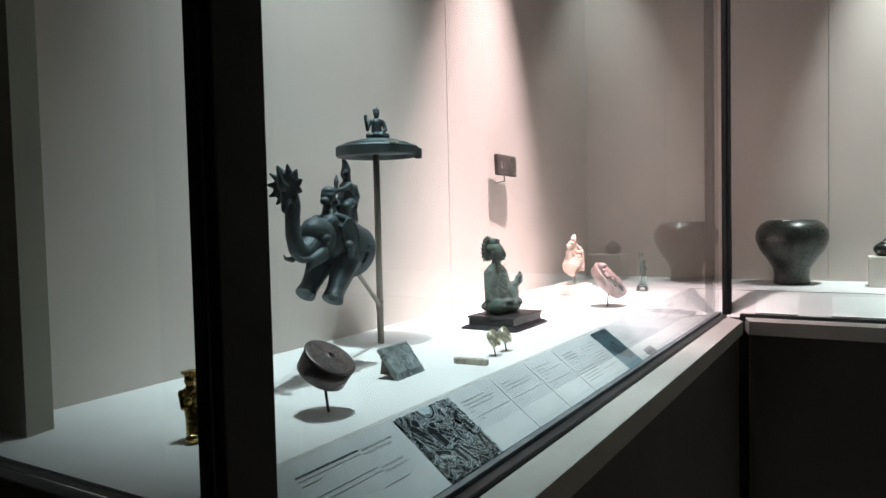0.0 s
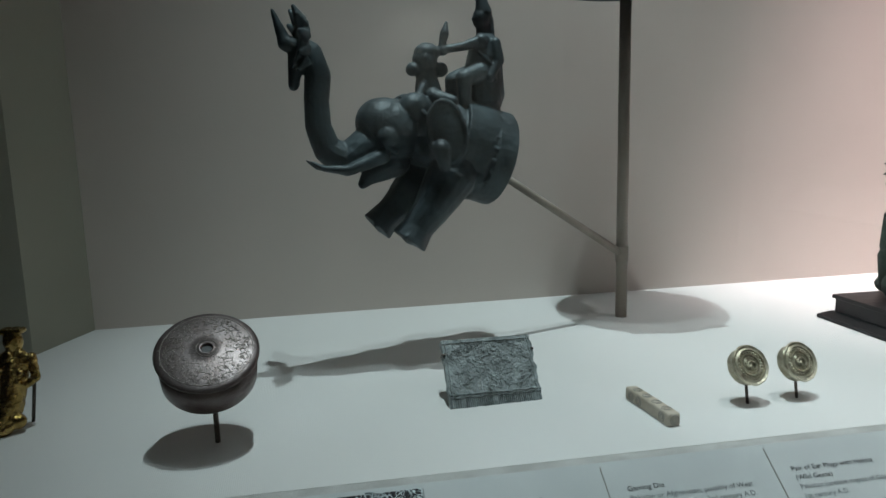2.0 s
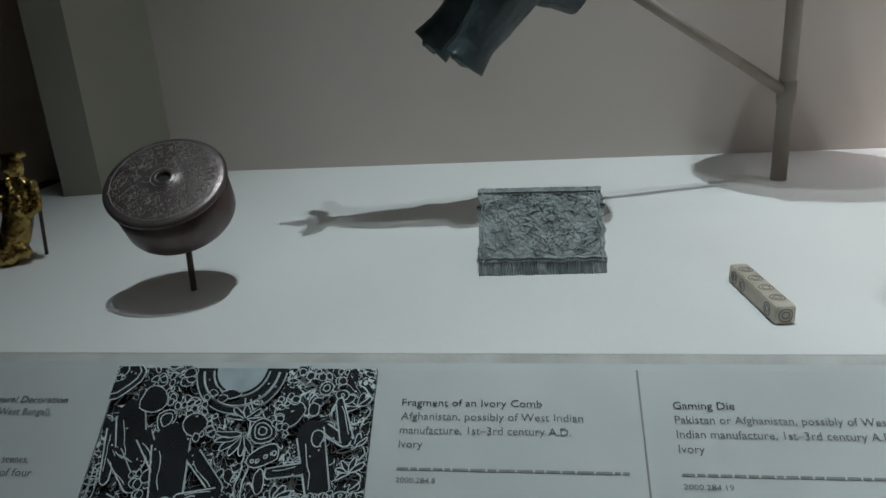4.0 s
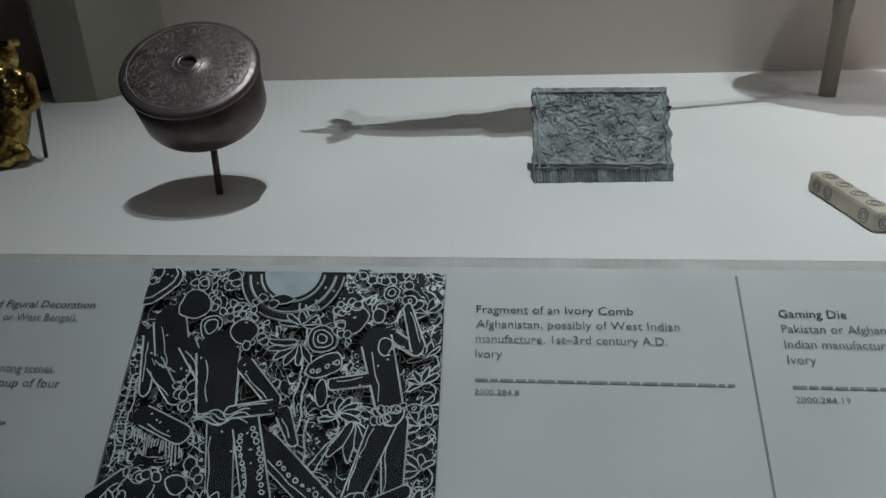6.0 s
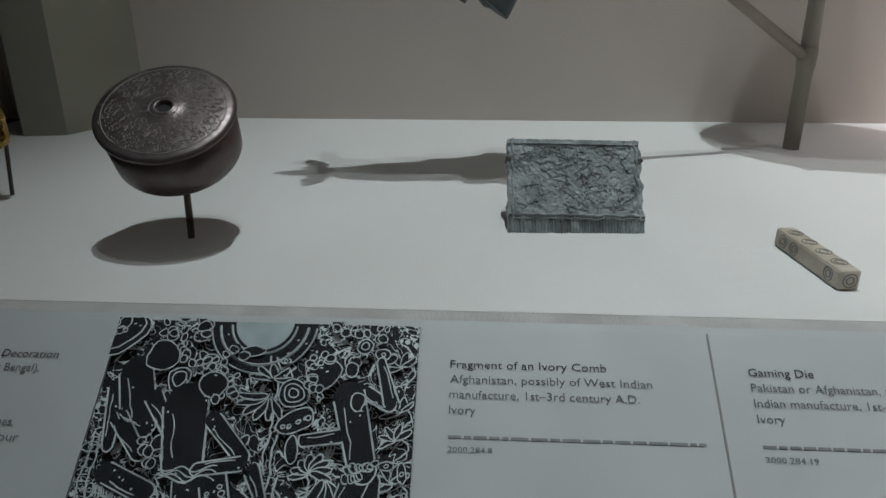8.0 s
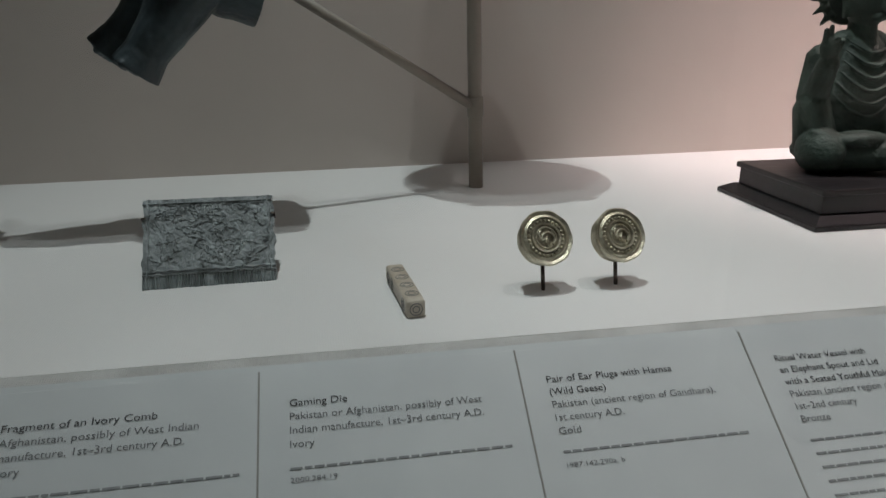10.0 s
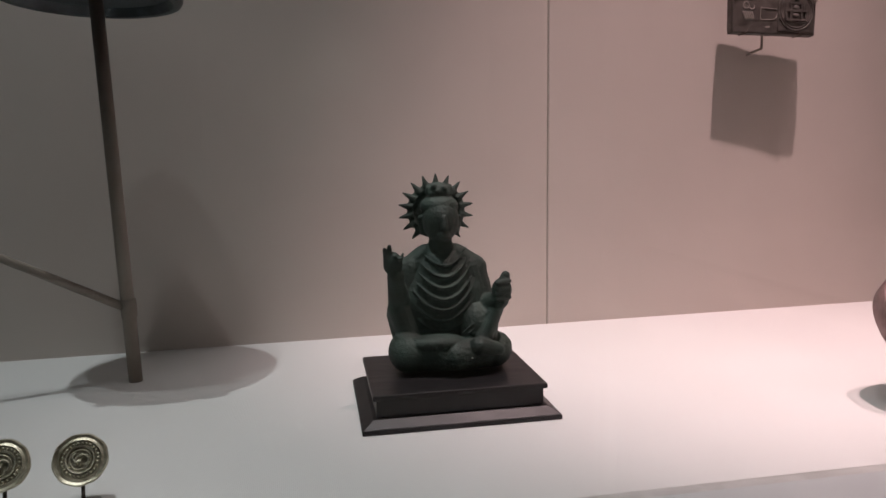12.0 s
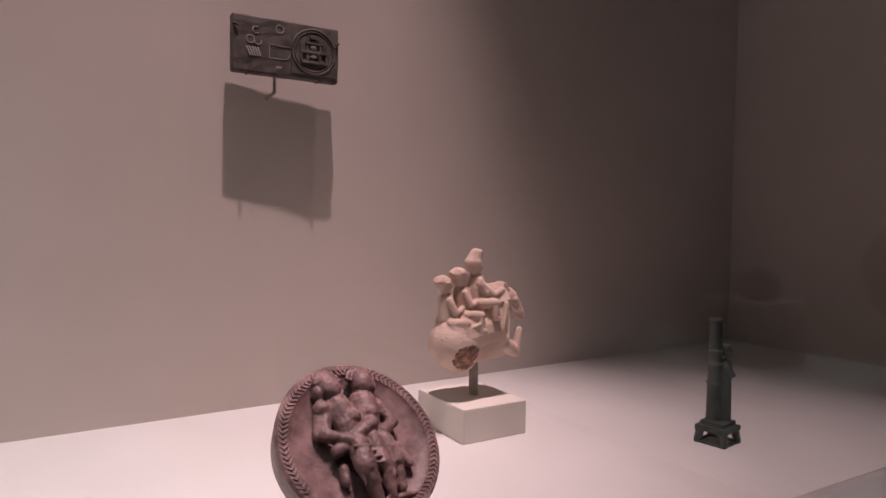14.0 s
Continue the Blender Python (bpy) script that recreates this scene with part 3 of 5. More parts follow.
def stand():
    root = thing("display_stand", None, None, "taupe metal pole with a slanting arm holding bronzes", "display stand", at=pose(0.112, 3.350, 1.0))
    b = BM()
    rod(b, (0, 0, -0.0005), (0.006, -0.008, 0.369), 0.0066, 0.0062, 24)
    part("pole", b, MOUNT, root, smooth=True)
    b = BM()
    limb(b, (0.001, -0.001, 0.074), (0.060, -0.180, 0.1845), 0.0044, 0.0038)
    part("arm", b, MOUNT, root, smooth=True)
    b = BM()
    rod(b, (0.0005, -0.0012, 0.066), (0.001, -0.0016, 0.084), 0.0076, 0.0076, 20)
    part("collar", b, MOUNT, root, smooth=True)
    return root


stand()


# ---- seated bronze figure on its black plinth ----
def plinth():
    root = thing("figure_plinth", None, None, "stepped black wooden plinth under the seated bronze", "plinth", at=pose(0.2455, 3.6425, 1.0, 0, 0, -1.63))
    b = BM()
    box(b, -0.067, 0.067, -0.083, 0.083, 0.0, 0.0042, 0.0008)
    part("base_slab", b, EBONY, root)
    b = BM()
    lo, hi = (0.066, 0.082), (0.0575, 0.0735)
    for s, z in ((lo, 0.0044), (hi, 0.0095)):
        for x, y in ((-1, -1), (1, -1), (1, 1), (-1, 1)):
            b.verts.new((x * s[0], y * s[1], z))
    b.verts.ensure_lookup_table()
    v = b.verts
    b.faces.new([v[i] for i in (3, 2, 1, 0)])
    b.faces.new([v[i] for i in (4, 5, 6, 7)])
    for i in range(4):
        b.faces.new((v[i], v[(i + 1) % 4], v[4 + (i + 1) % 4], v[4 + i]))
    part("sloped_moulding", b, EBONY, root)
    b = BM()
    box(b, -0.0545, 0.0545, -0.0705, 0.0705, 0.0096, 0.0240, 0.0006)
    part("body", b, EBONY, root)
    b = BM()
    box(b, -0.0575, 0.0575, -0.0735, 0.0735, 0.0241, 0.0290, 0.0014)
    part("top", b, EBONY, root)
    return root


plinth()


def seated_bronze():
    bm = BM()

    def p(a, b, c=0):
        return Vector((c, a, b))
    # crossed legs and lap
    ball(bm, p(0, 15, 2), (40, 51, 16))
    limb(bm, p(-42, 17, 16), p(4, 17, 34), 17, 14)
    limb(bm, p(44, 17, 16), p(2, 18, 36), 17, 14)
    ball(bm, p(-40, 19, 17), (22, 20, 20))
    ball(bm, p(41, 16, 17), (20, 18, 16))
    limb(bm, p(22, 27, 40), p(42, 22, 36), 9, 6)
    ball(bm, p(-14, 27, 24), (20, 28, 9), (0, -14, 0))
    for i in range(5):
        limb(bm, p(-36 + 5 * i, 33 - i, 30 + i), p(-18 + 8 * i, 27 - i, 42 - 0.5 * i), 2.2, 1.6)
    ball(bm, p(24, 40, 14), (18, 17, 24))
    limb(bm, p(40, 58, 22), p(28, 32, 30), 8, 9)
    # torso, shoulders, neck
    ball(bm, p(-5, 62, -1), (25, 35, 52), (0, 0, 0), 4)
    ball(bm, p(-5, 84, -3), (22, 31, 27))
    ball(bm, p(-28, 56, 1), (18, 15, 38))
    ball(bm, p(20, 56, 2), (18, 17, 38))
    limb(bm, p(-44, 58, 8), p(-36, 26, 12), 12, 12)
    ball(bm, p(-4, 44, 5), (19, 37, 28))
    for s_ in (-1, 1):
        limb(bm, p(-5 + 14 * s_, 108, -3), p(-5 + 32 * s_, 92, -3), 9, 12)
        limb(bm, p(-5 + 30 * s_, 94, -3), p(-5 + 37 * s_, 62, 2), 12, 12)
    limb(bm, p(-26, 97, -4), p(17, 97, -4), 13, 13)
    rod(bm, p(-5, 100, -2), p(-5, 126, 0), 13, 10)
    limb(bm, p(-24, 104, -4), p(-10, 114, -2), 8, 6)
    limb(bm, p(15, 104, -4), p(0, 114, -2), 8, 6)
    # head, topknot, ears
    ball(bm, p(-5, 139, 2), (18.5, 16.5, 21))
    ball(bm, p(-5, 152, -4), (19, 17.5, 12))
    ball(bm, p(-5, 166, -4), (11, 13, 9))
    for s in (-1, 1):
        limb(bm, p(-5 + 17 * s, 142, -2), p(-5 + 16 * s, 128, -2), 3, 2.5)
    limb(bm, p(-5, 143, 20), p(-5, 134, 22), 2.5, 3.4)
    ball(bm, p(-5, 127, 17), (5, 6, 4))
    # rayed halo
    rod(bm, p(-5, 147, -23), p(-5, 147, -19), 27, 27, 40)
    rod(bm, p(-5, 146, -22), p(-5, 146, -8), 8, 8, 16)
    for i in range(18):
        t = 2 * math.pi * (i + 0.5) / 18
        if -2.15 < math.atan2(math.sin(t), math.cos(t)) < -1.0:
            continue
        rod(bm, p(-5 + 22 * math.cos(t), 147 + 22 * math.sin(t), -21), p(-5 + 36 * math.cos(t), 147 + 36 * math.sin(t), -21), 4.4, 0.6, 10)
    # raised hand
    limb(bm, p(-30, 96, -2), p(-43, 58, 4), 12, 11)
    limb(bm, p(-43, 58, 4), p(-51, 92, 24), 11, 8)
    limb(bm, p(-46, 52, 2), p(-42, 18, -2), 10, 9)
    ball(bm, p(-54, 104, 27), (5, 8.5, 11))
    for i in range(4):
        limb(bm, p(-60 + 4 * i, 108, 28), p(-61 + 4.2 * i, 121 - abs(i - 1.4) * 2.5 - (8 if i > 1 else 0), 29 + (4 if i > 1 else 0)), 2.3, 1.8)
    limb(bm, p(-48, 102, 28), p(-45, 112, 30), 2.5, 2)
    for v in bm.verts:
        if v.co.y < -0.044e3 and v.co.z > 86:
            v.co.y += 2.5
    # lowered hand gathering the robe
    limb(bm, p(20, 94, -2), p(29, 56, 6), 13, 12)
    limb(bm, p(32, 54, 6), p(43, 66, 26), 13, 9)
    limb(bm, p(33, 50, 18), p(34, 26, 24), 12, 9)
    ball(bm, p(44, 76, 30), (9, 9, 11))
    for i in range(4):
        limb(bm, p(38, 69 + 5 * i, 38), p(49, 70 + 5 * i, 36), 2.8, 2.4)
    limb(bm, p(45, 84, 32), p(47, 90, 32), 5, 4)
    # robe folds hanging in arcs from both shoulders
    for i in range(7):
        w, z, last = 20 + 1.8 * i, 112 - 8.6 * i, None
        for j in range(21):
            u = -1 + j / 10
            a, b = -3 + w * u - 0.6 * i, z - (1 - u * u) * (13 + 1.5 * i) + 2 * u
            deep = 25 * math.sqrt(max(0.10, 1 - ((a + 5) / 37) ** 2 - ((b - 62) / 55) ** 2))
            q = p(a, b, deep + 0.3)
            if last is not None:
                limb(bm, last, q, 1.35 - 0.6 * u * u)
            last = q
    for s_ in (-1, 1):
        limb(bm, p(-5 + 16 * s_, 112, -2), p(-5 + 3 * s_, 100, 15), 3.2, 2.4)
    for i in range(4):
        limb(bm, p(36 + i, 58 - 6 * i, 27 + i), p(8 + 5 * i, 38 - i, 31), 1.5, 0.8)
    # hem laid over the lap and the ankle
    for j in range(14):
        u = j / 13
        ball(bm, p(-42 + 62 * u, 32 - 6 * u + 2 * math.sin(5 * u), 24 + 16 * math.sin(3.0 * u)), (3.4, 4.2, 2.6), sub=2)
    for v in bm.verts:
        if v.co.z < 36:
            v.co.y *= 0.94
    # curls of the topknot
    for j in range(16):
        t = j * 2.4
        ball(bm, p(-5 + 10 * math.cos(t), 164 + 0.5 * j, -4 + 9 * math.sin(t)), 3.0, sub=2)
    bmesh.ops.scale(bm, vec=(0.001,) * 3, verts=bm.verts)
    ob = thing("seated_bronze", bm, GREEN, "green-patinated bronze seated figure with rayed halo on black plinth", "figurine", smooth=True, at=pose(0.227, 3.6455, 1.0289, 0, 0, -2) @ Matrix.Diagonal((1, 1, 0.955, 1)))
    return sculpt(ob, 0.0007, 5, 0.0006, 0.003)


seated_bronze()


# ---- small things on the deck ----
def pin_mount(name, x, y, top, label, r=0.0018, foot=(0, 0)):
    b = BM()
    rod(b, (foot[0], foot[1], -0.0004), top, r, r, 14)
    return thing(name, b, PIN, label, "mount", smooth=True, at=pose(x, y, 1.0))


def incised_box():
    n = Vector((0.54, 0.05, 0.84)).normalized()
    q = Vector((0, 0, 1)).rotation_difference(n)
    at = Matrix.LocRotScale(Vector((0.347, 2.917, 1.0735)), q, (1.0, 1.0, 1.0))
    bm = BM()
    lathe(bm, [(0.0005, -0.0026), (0.0037, -0.0026), (0.0038, 0.0003), (0.0044, 0.0009), (0.0054, 0.0008), (0.0062, 0.0002), (0.0130, 0.0), (0.0200, -0.0004), (0.0270, -0.0010), (0.0310, -0.0015), (0.0334, -0.0019), (0.0347, -0.0025), (0.0354, -0.0035), (0.0353, -0.0045), (0.0345, -0.0051), (0.0290, -0.0053), (0.0040, -0.0053)], 80)
    ob = thing("incised_round_box", bm, COPPER, "brown copper-alloy round box with incised lid, tilted on a pin", "round box", smooth=True, at=at)
    b = BM()
    lathe(b, [(0.001, -0.0330), (0.0305, -0.0322), (0.0324, -0.0315), (0.0331, -0.0298), (0.0340, -0.0054), (0.001, -0.0054)], 72)
    part("drum", b, COPPER, ob, smooth=True)
    # black disc on the recess floor, shade put in as colour
    b = BM()
    lathe(b, [(0.0005, -0.0025), (0.0036, -0.0025), (0.0036, -0.0012), (0.0005, -0.0012)], 24)
    part("hole_disc", b, BLACK, ob, "black disc painting the shade in the central hole")
    b = BM()
    ring(b, (0, 0, -0.0014), 0.0308, 0.00026, seg=80, cross=5)
    ring(b, (0, 0, 0.0003), 0.0072, 0.00022, seg=40, cross=5)
    part("rim_line", b, SCRATCH, ob, "pale incised border line")
    b = BM()
    rnd = random.Random(5)
    for i in range(640):
        rr, t = 0.0085 + 0.0210 * math.sqrt(rnd.random()), rnd.random() * 6.283
        z = 0.00018 - 0.0011 * (rr / 0.03) ** 2.2
        c = (rr * math.cos(t), rr * math.sin(t), z)
        ring(b, c, 0.0006 + 0.0022 * rnd.random() ** 2, 0.00017, (0, math.degrees(rr * 0.8), math.degrees(t)), 8, 50 + 140 * rnd.random(), 360 * rnd.random(), 4)
    tagged(part("incised_scrolls", b, SCRATCH, ob, "fine pale incised figural lines"), kind="stuff")
    pin_mount("box_pin", 0.3385, 2.9185, (-0.006, -0.001, 0.046), "thin dark metal pin under the round box", 0.0019)
    return ob


incised_box()


def ivory_comb():
    at = Matrix((( -0.0005 / 0.078, -0.62, 0.78, 0.310), (1, 0.0, 0.03, 3.1335), (0, 0.78, 0.62, 1.0245), (0, 0, 0, 1)))
    at = Matrix.LocRotScale(Vector((0.309, 3.1335, 1.0235)), at.to_3x3().to_quaternion(), None)
    bm = BM()
    nx, ny = 200, 90
    w, h, th = 0.0775, 0.0575, 0.0065
    rows = []
    for j in range(ny + 1):
        row = []
        for i in range(nx + 1):
            u, v = i / nx, j / ny
            x, y = (u - 0.5) * w, (v - 0.5) * h
            x += 0.0016 * noise.noise((u * 3, v * 9, 1.0)) * (2 * u - 1)
            y += 0.0016 * noise.noise((u * 14, v * 4, 5.0)) * (1 - v) ** 2
            z = 0.0004 * noise.noise((x * 120, y * 120, 4)) + 0.00035 * noise.noise((x * 420, y * 420, 9)) - 0.0005 * max(0.0, 1 - abs(noise.noise((x * 210, y * 210, 13))) * 9)
            if abs(v - 0.185) < 0.011 or abs(v - 0.145) < 0.009 or abs(v - 0.945) < 0.010 or abs(u - 0.035) < 0.008 or abs(u - 0.965) < 0.008:
                z = 0.0010 + 0.35 * z
            if v < 0.125:
                z = -0.0004 + 0.0008 * math.sin(u * 2 * math.pi * 46 + noise.noise((u * 9, 0, 0))) * (1 if noise.noise((u * 11, 3, 0)) > -0.25 else 0.2) + 0.5 * z - 0.0010 * (1 - v / 0.125) ** 2
            row.append(bm.verts.new((x, y, z)))
        rows.append(row)
    for j in range(ny):
        for i in range(nx):
            bm.faces.new((rows[j][i], rows[j][i + 1], rows[j + 1][i + 1], rows[j + 1][i]))
    edge = rows[0] + [r[-1] for r in rows[1:]] + rows[-1][-2::-1] + [r[0] for r in rows[-2:0:-1]]
    low = [bm.verts.new((v.co.x, v.co.y, -th)) for v in edge]
    for i in range(len(edge)):
        k = (i + 1) % len(edge)
        bm.faces.new((edge[k], edge[i], low[i], low[k]))
    bm.faces.new(low)
    ob = thing("carved_comb_fragment", bm, COMB, "grey weathered ivory comb fragment with carved relief, leaning", "comb fragment", at=at, smooth=True)
    e = ob.modifiers.new("edges", "EDGE_SPLIT")
    e.split_angle = radians(50)
    # worn relief: stems and drapery
    b = BM()
    rnd = random.Random(11)
    for i in range(90):
        x, y = (rnd.random() - 0.5) * w * 0.86, -0.018 + rnd.random() * 0.042
        t = rnd.random() * 3.14
        last = None
        for j in range(6):
            q = (x, y, 0.0003)
            if last:
                limb(b, last, q, 0.00034, 0.00030)
            last = q
            t += (rnd.random() - 0.5) * 1.1
            x, y = max(-0.035, min(0.035, x + 0.0022 * math.cos(t))), max(-0.019, min(0.024, y + 0.0022 * math.sin(t)))
    part("carved_relief", b, COMB, ob, "worn carved relief of stems and figures", smooth=True)
    m = BM()
    plate(m, [(0, 0), (0.034, 0), (0.006, 0.040)], -0.012, 0.012)
    thing("comb_easel", m, PIN, "small dark wedge easel behind the comb fragment", "mount", at=Matrix.LocRotScale(Vector((0.273, 3.1345, 1.0001)), Euler((radians(90), 0, 0)), None))
    for s in (-1, 1):
        b = BM()
        limb(b, (s * 0.0392, 0.016, -0.007), (s * 0.0394, 0.016, 0.0008), 0.0007)
        limb(b, (s * 0.0394, 0.016, 0.0008), (s * 0.0375, 0.016, 0.0012), 0.0007)
        part("clip", b, PIN, ob, "tiny dark wire clip")
    return ob


ivory_comb()


def gaming_die():
    bm = BM()
    box(bm, -0.0300, 0.0300, -0.0053, 0.0053, 0.0, 0.0104, 0.0018)
    ob = thing("gaming_die", bm, IVORY, "long four-sided cream ivory gaming die with ring marks", "gaming die", at=pose(0.3690, 3.2455, 1.0, 0, 0, 4))
    for i in range(4):
        x = -0.0195 + 0.013 * i
        b = BM()
        for rr in (0.0036, 0.0020):
            ring(b, (x, 0, 0.0104), rr, 0.00028, seg=20, cross=5)
        part("ring_mark", b, INK2, ob, "incised double ring")
    for x in (-0.021, -0.010, 0.021):
        b = BM()
        for rr in (0.0034, 0.0018):
            ring(b, (x, -0.0053, 0.0052), rr, 0.00028, (90, 0, 0), 20, cross=5)
        part("ring_mark", b, INK2, ob, "incised double ring")
    b = BM()
    for rr in (0.0034, 0.0018):
        ring(b, (0.0300, 0, 0.0052), rr, 0.00028, (0, 90, 0), 20, cross=5)
    part("ring_mark", b, INK2, ob, "incised double ring")
    return ob


gaming_die()


def ear_plug():
    """Face in the xy plane, looking along z."""
    bm = BM()
    seg = 72
    prof = [(0.001, -0.0105), (0.0135, -0.0105), (0.0158, -0.0095), (0.0150, -0.005), (0.0160, -0.0015), (0.0178, 0.0), (0.0168, 0.0016), (0.0150, 0.0006), (0.0132, 0.0016), (0.0124, -0.0004), (0.0100, -0.0004), (0.0094, 0.0018), (0.0084, 0.0016), (0.0078, -0.0006), (0.001, -0.0002)]
    lathe(bm, prof, seg)
    for v in bm.verts:
        r = math.hypot(v.co.x, v.co.y)
        if r > 0.012:
            k = 1 + 0.009 * math.sin(9 * math.atan2(v.co.y, v.co.x) + 1) * (r - 0.012) / 0.005
            v.co.x, v.co.y = v.co.x * k, v.co.y * k
    ob = thing("ear_plug", bm, DULL_GOLD, "round gold ear plug with beaded rings, on a pin", "ear plug", group="pair of ear plugs", smooth=True)
    e = ob.modifiers.new("edges", "EDGE_SPLIT")
    e.split_angle = radians(40)
    b = BM()
    for i in range(26):
        t = 2 * math.pi * i / 26
        ball(b, (0.0112 * math.cos(t), 0.0112 * math.sin(t), 0.0004), 0.0011, sub=1)
    part("beading", b, DULL_GOLD, ob, "ring of small gold beads", smooth=True)
    b = BM()
    ring(b, (0.001, 0.0012, 0.0008), 0.0042, 0.0009, seg=20, arc=250, start=40, cross=6)
    ring(b, (-0.0015, -0.002, 0.0008), 0.0028, 0.0008, seg=16, arc=240, start=200, cross=6)
    ball(b, (0.002, 0.0, 0.0008), (0.0024, 0.0014, 0.0012), sub=2)
    ring(b, (0, 0, 0.0006), 0.0066, 0.0005, seg=40, cross=5)
    part("central_motif", b, DULL_GOLD, ob, "raised curled bird motif", smooth=True)
    return ob


def plug_pose(y, z, n):
    q = Vector((0, 0, 1)).rotation_difference(Vector(n).normalized())
    return Matrix.LocRotScale(Vector((0.3745, y, z)), q, (0.92, 0.92, 0.92))


plug = ear_plug()
plug.matrix_world = plug_pose(3.3272, 1.0320, (0.86, 0.06, 0.50))
second = copy_thing(plug, plug_pose(3.3727, 1.0308, (0.86, 0.10, 0.48)))
second.scale = (0.92, 0.92, 0.92)
pm = pin_mount("ear_plug_pin", 0.3745, 3.3268, (-0.004, 0.0, 0.0195), "thin dark pin holding an ear plug", 0.0012)
copy_thing(pm, pose(0.3745, 3.3722, 1.0))


def gold_figure():
    bm = BM()
    # hammered gold figure, masses stacked on a slant
    ball(bm, (0, 0, 0.0665), (0.0065, 0.0085, 0.0095))
    box(bm, -0.006, 0.004, -0.010, 0.010, 0.0725, 0.0765, 0.001)
    ball(bm, (0.001, 0, 0.050), (0.007, 0.015, 0.011))
    limb(bm, (0, -0.014, 0.053), (0.006, -0.016, 0.038), 0.0045, 0.0035)
    limb(bm, (0, 0.014, 0.053), (0.003, 0.018, 0.038), 0.0045, 0.0035)
    limb(bm, (0.003, 0.018, 0.038), (0.006, 0.009, 0.033), 0.0035, 0.003)
    limb(bm, (0.001, 0, 0.044), (0.010, -0.003, 0.018), 0.011, 0.0105)
    limb(bm, (0.010, -0.004, 0.018), (0.017, -0.008, 0.006), 0.0105, 0.010)
    ball(bm, (0.019, -0.010, 0.005), (0.008, 0.014, 0.007))
    ball(bm, (0.014, 0.004, 0.008), (0.006, 0.008, 0.006))
    rnd = random.Random(3)
    for i in range(14):
        z = 0.006 + 0.060 * rnd.random()
        ball(bm, (0.013 - 0.16 * (z - 0.02), (rnd.random() - 0.5) * 0.024, z), 0.0028, sub=2)
    ob = thing("gold_figurine", bm, GOLD, "bright hammered gold figurine leaning on a thin rod", "figurine", smooth=True, at=pose(0.2674, 2.7677, 1.0005, 0, 0, -8) @ Matrix.Diagonal((1.0, 0.84, 1.0, 1)))
    sculpt(ob, 0.0008, 2, 0.0014, 0.004)
    pin_mount("figurine_rod", 0.2634, 2.7732, (0.004, 0.008, 0.052), "thin grey rod behind the gold figurine", 0.0013)


gold_figure()


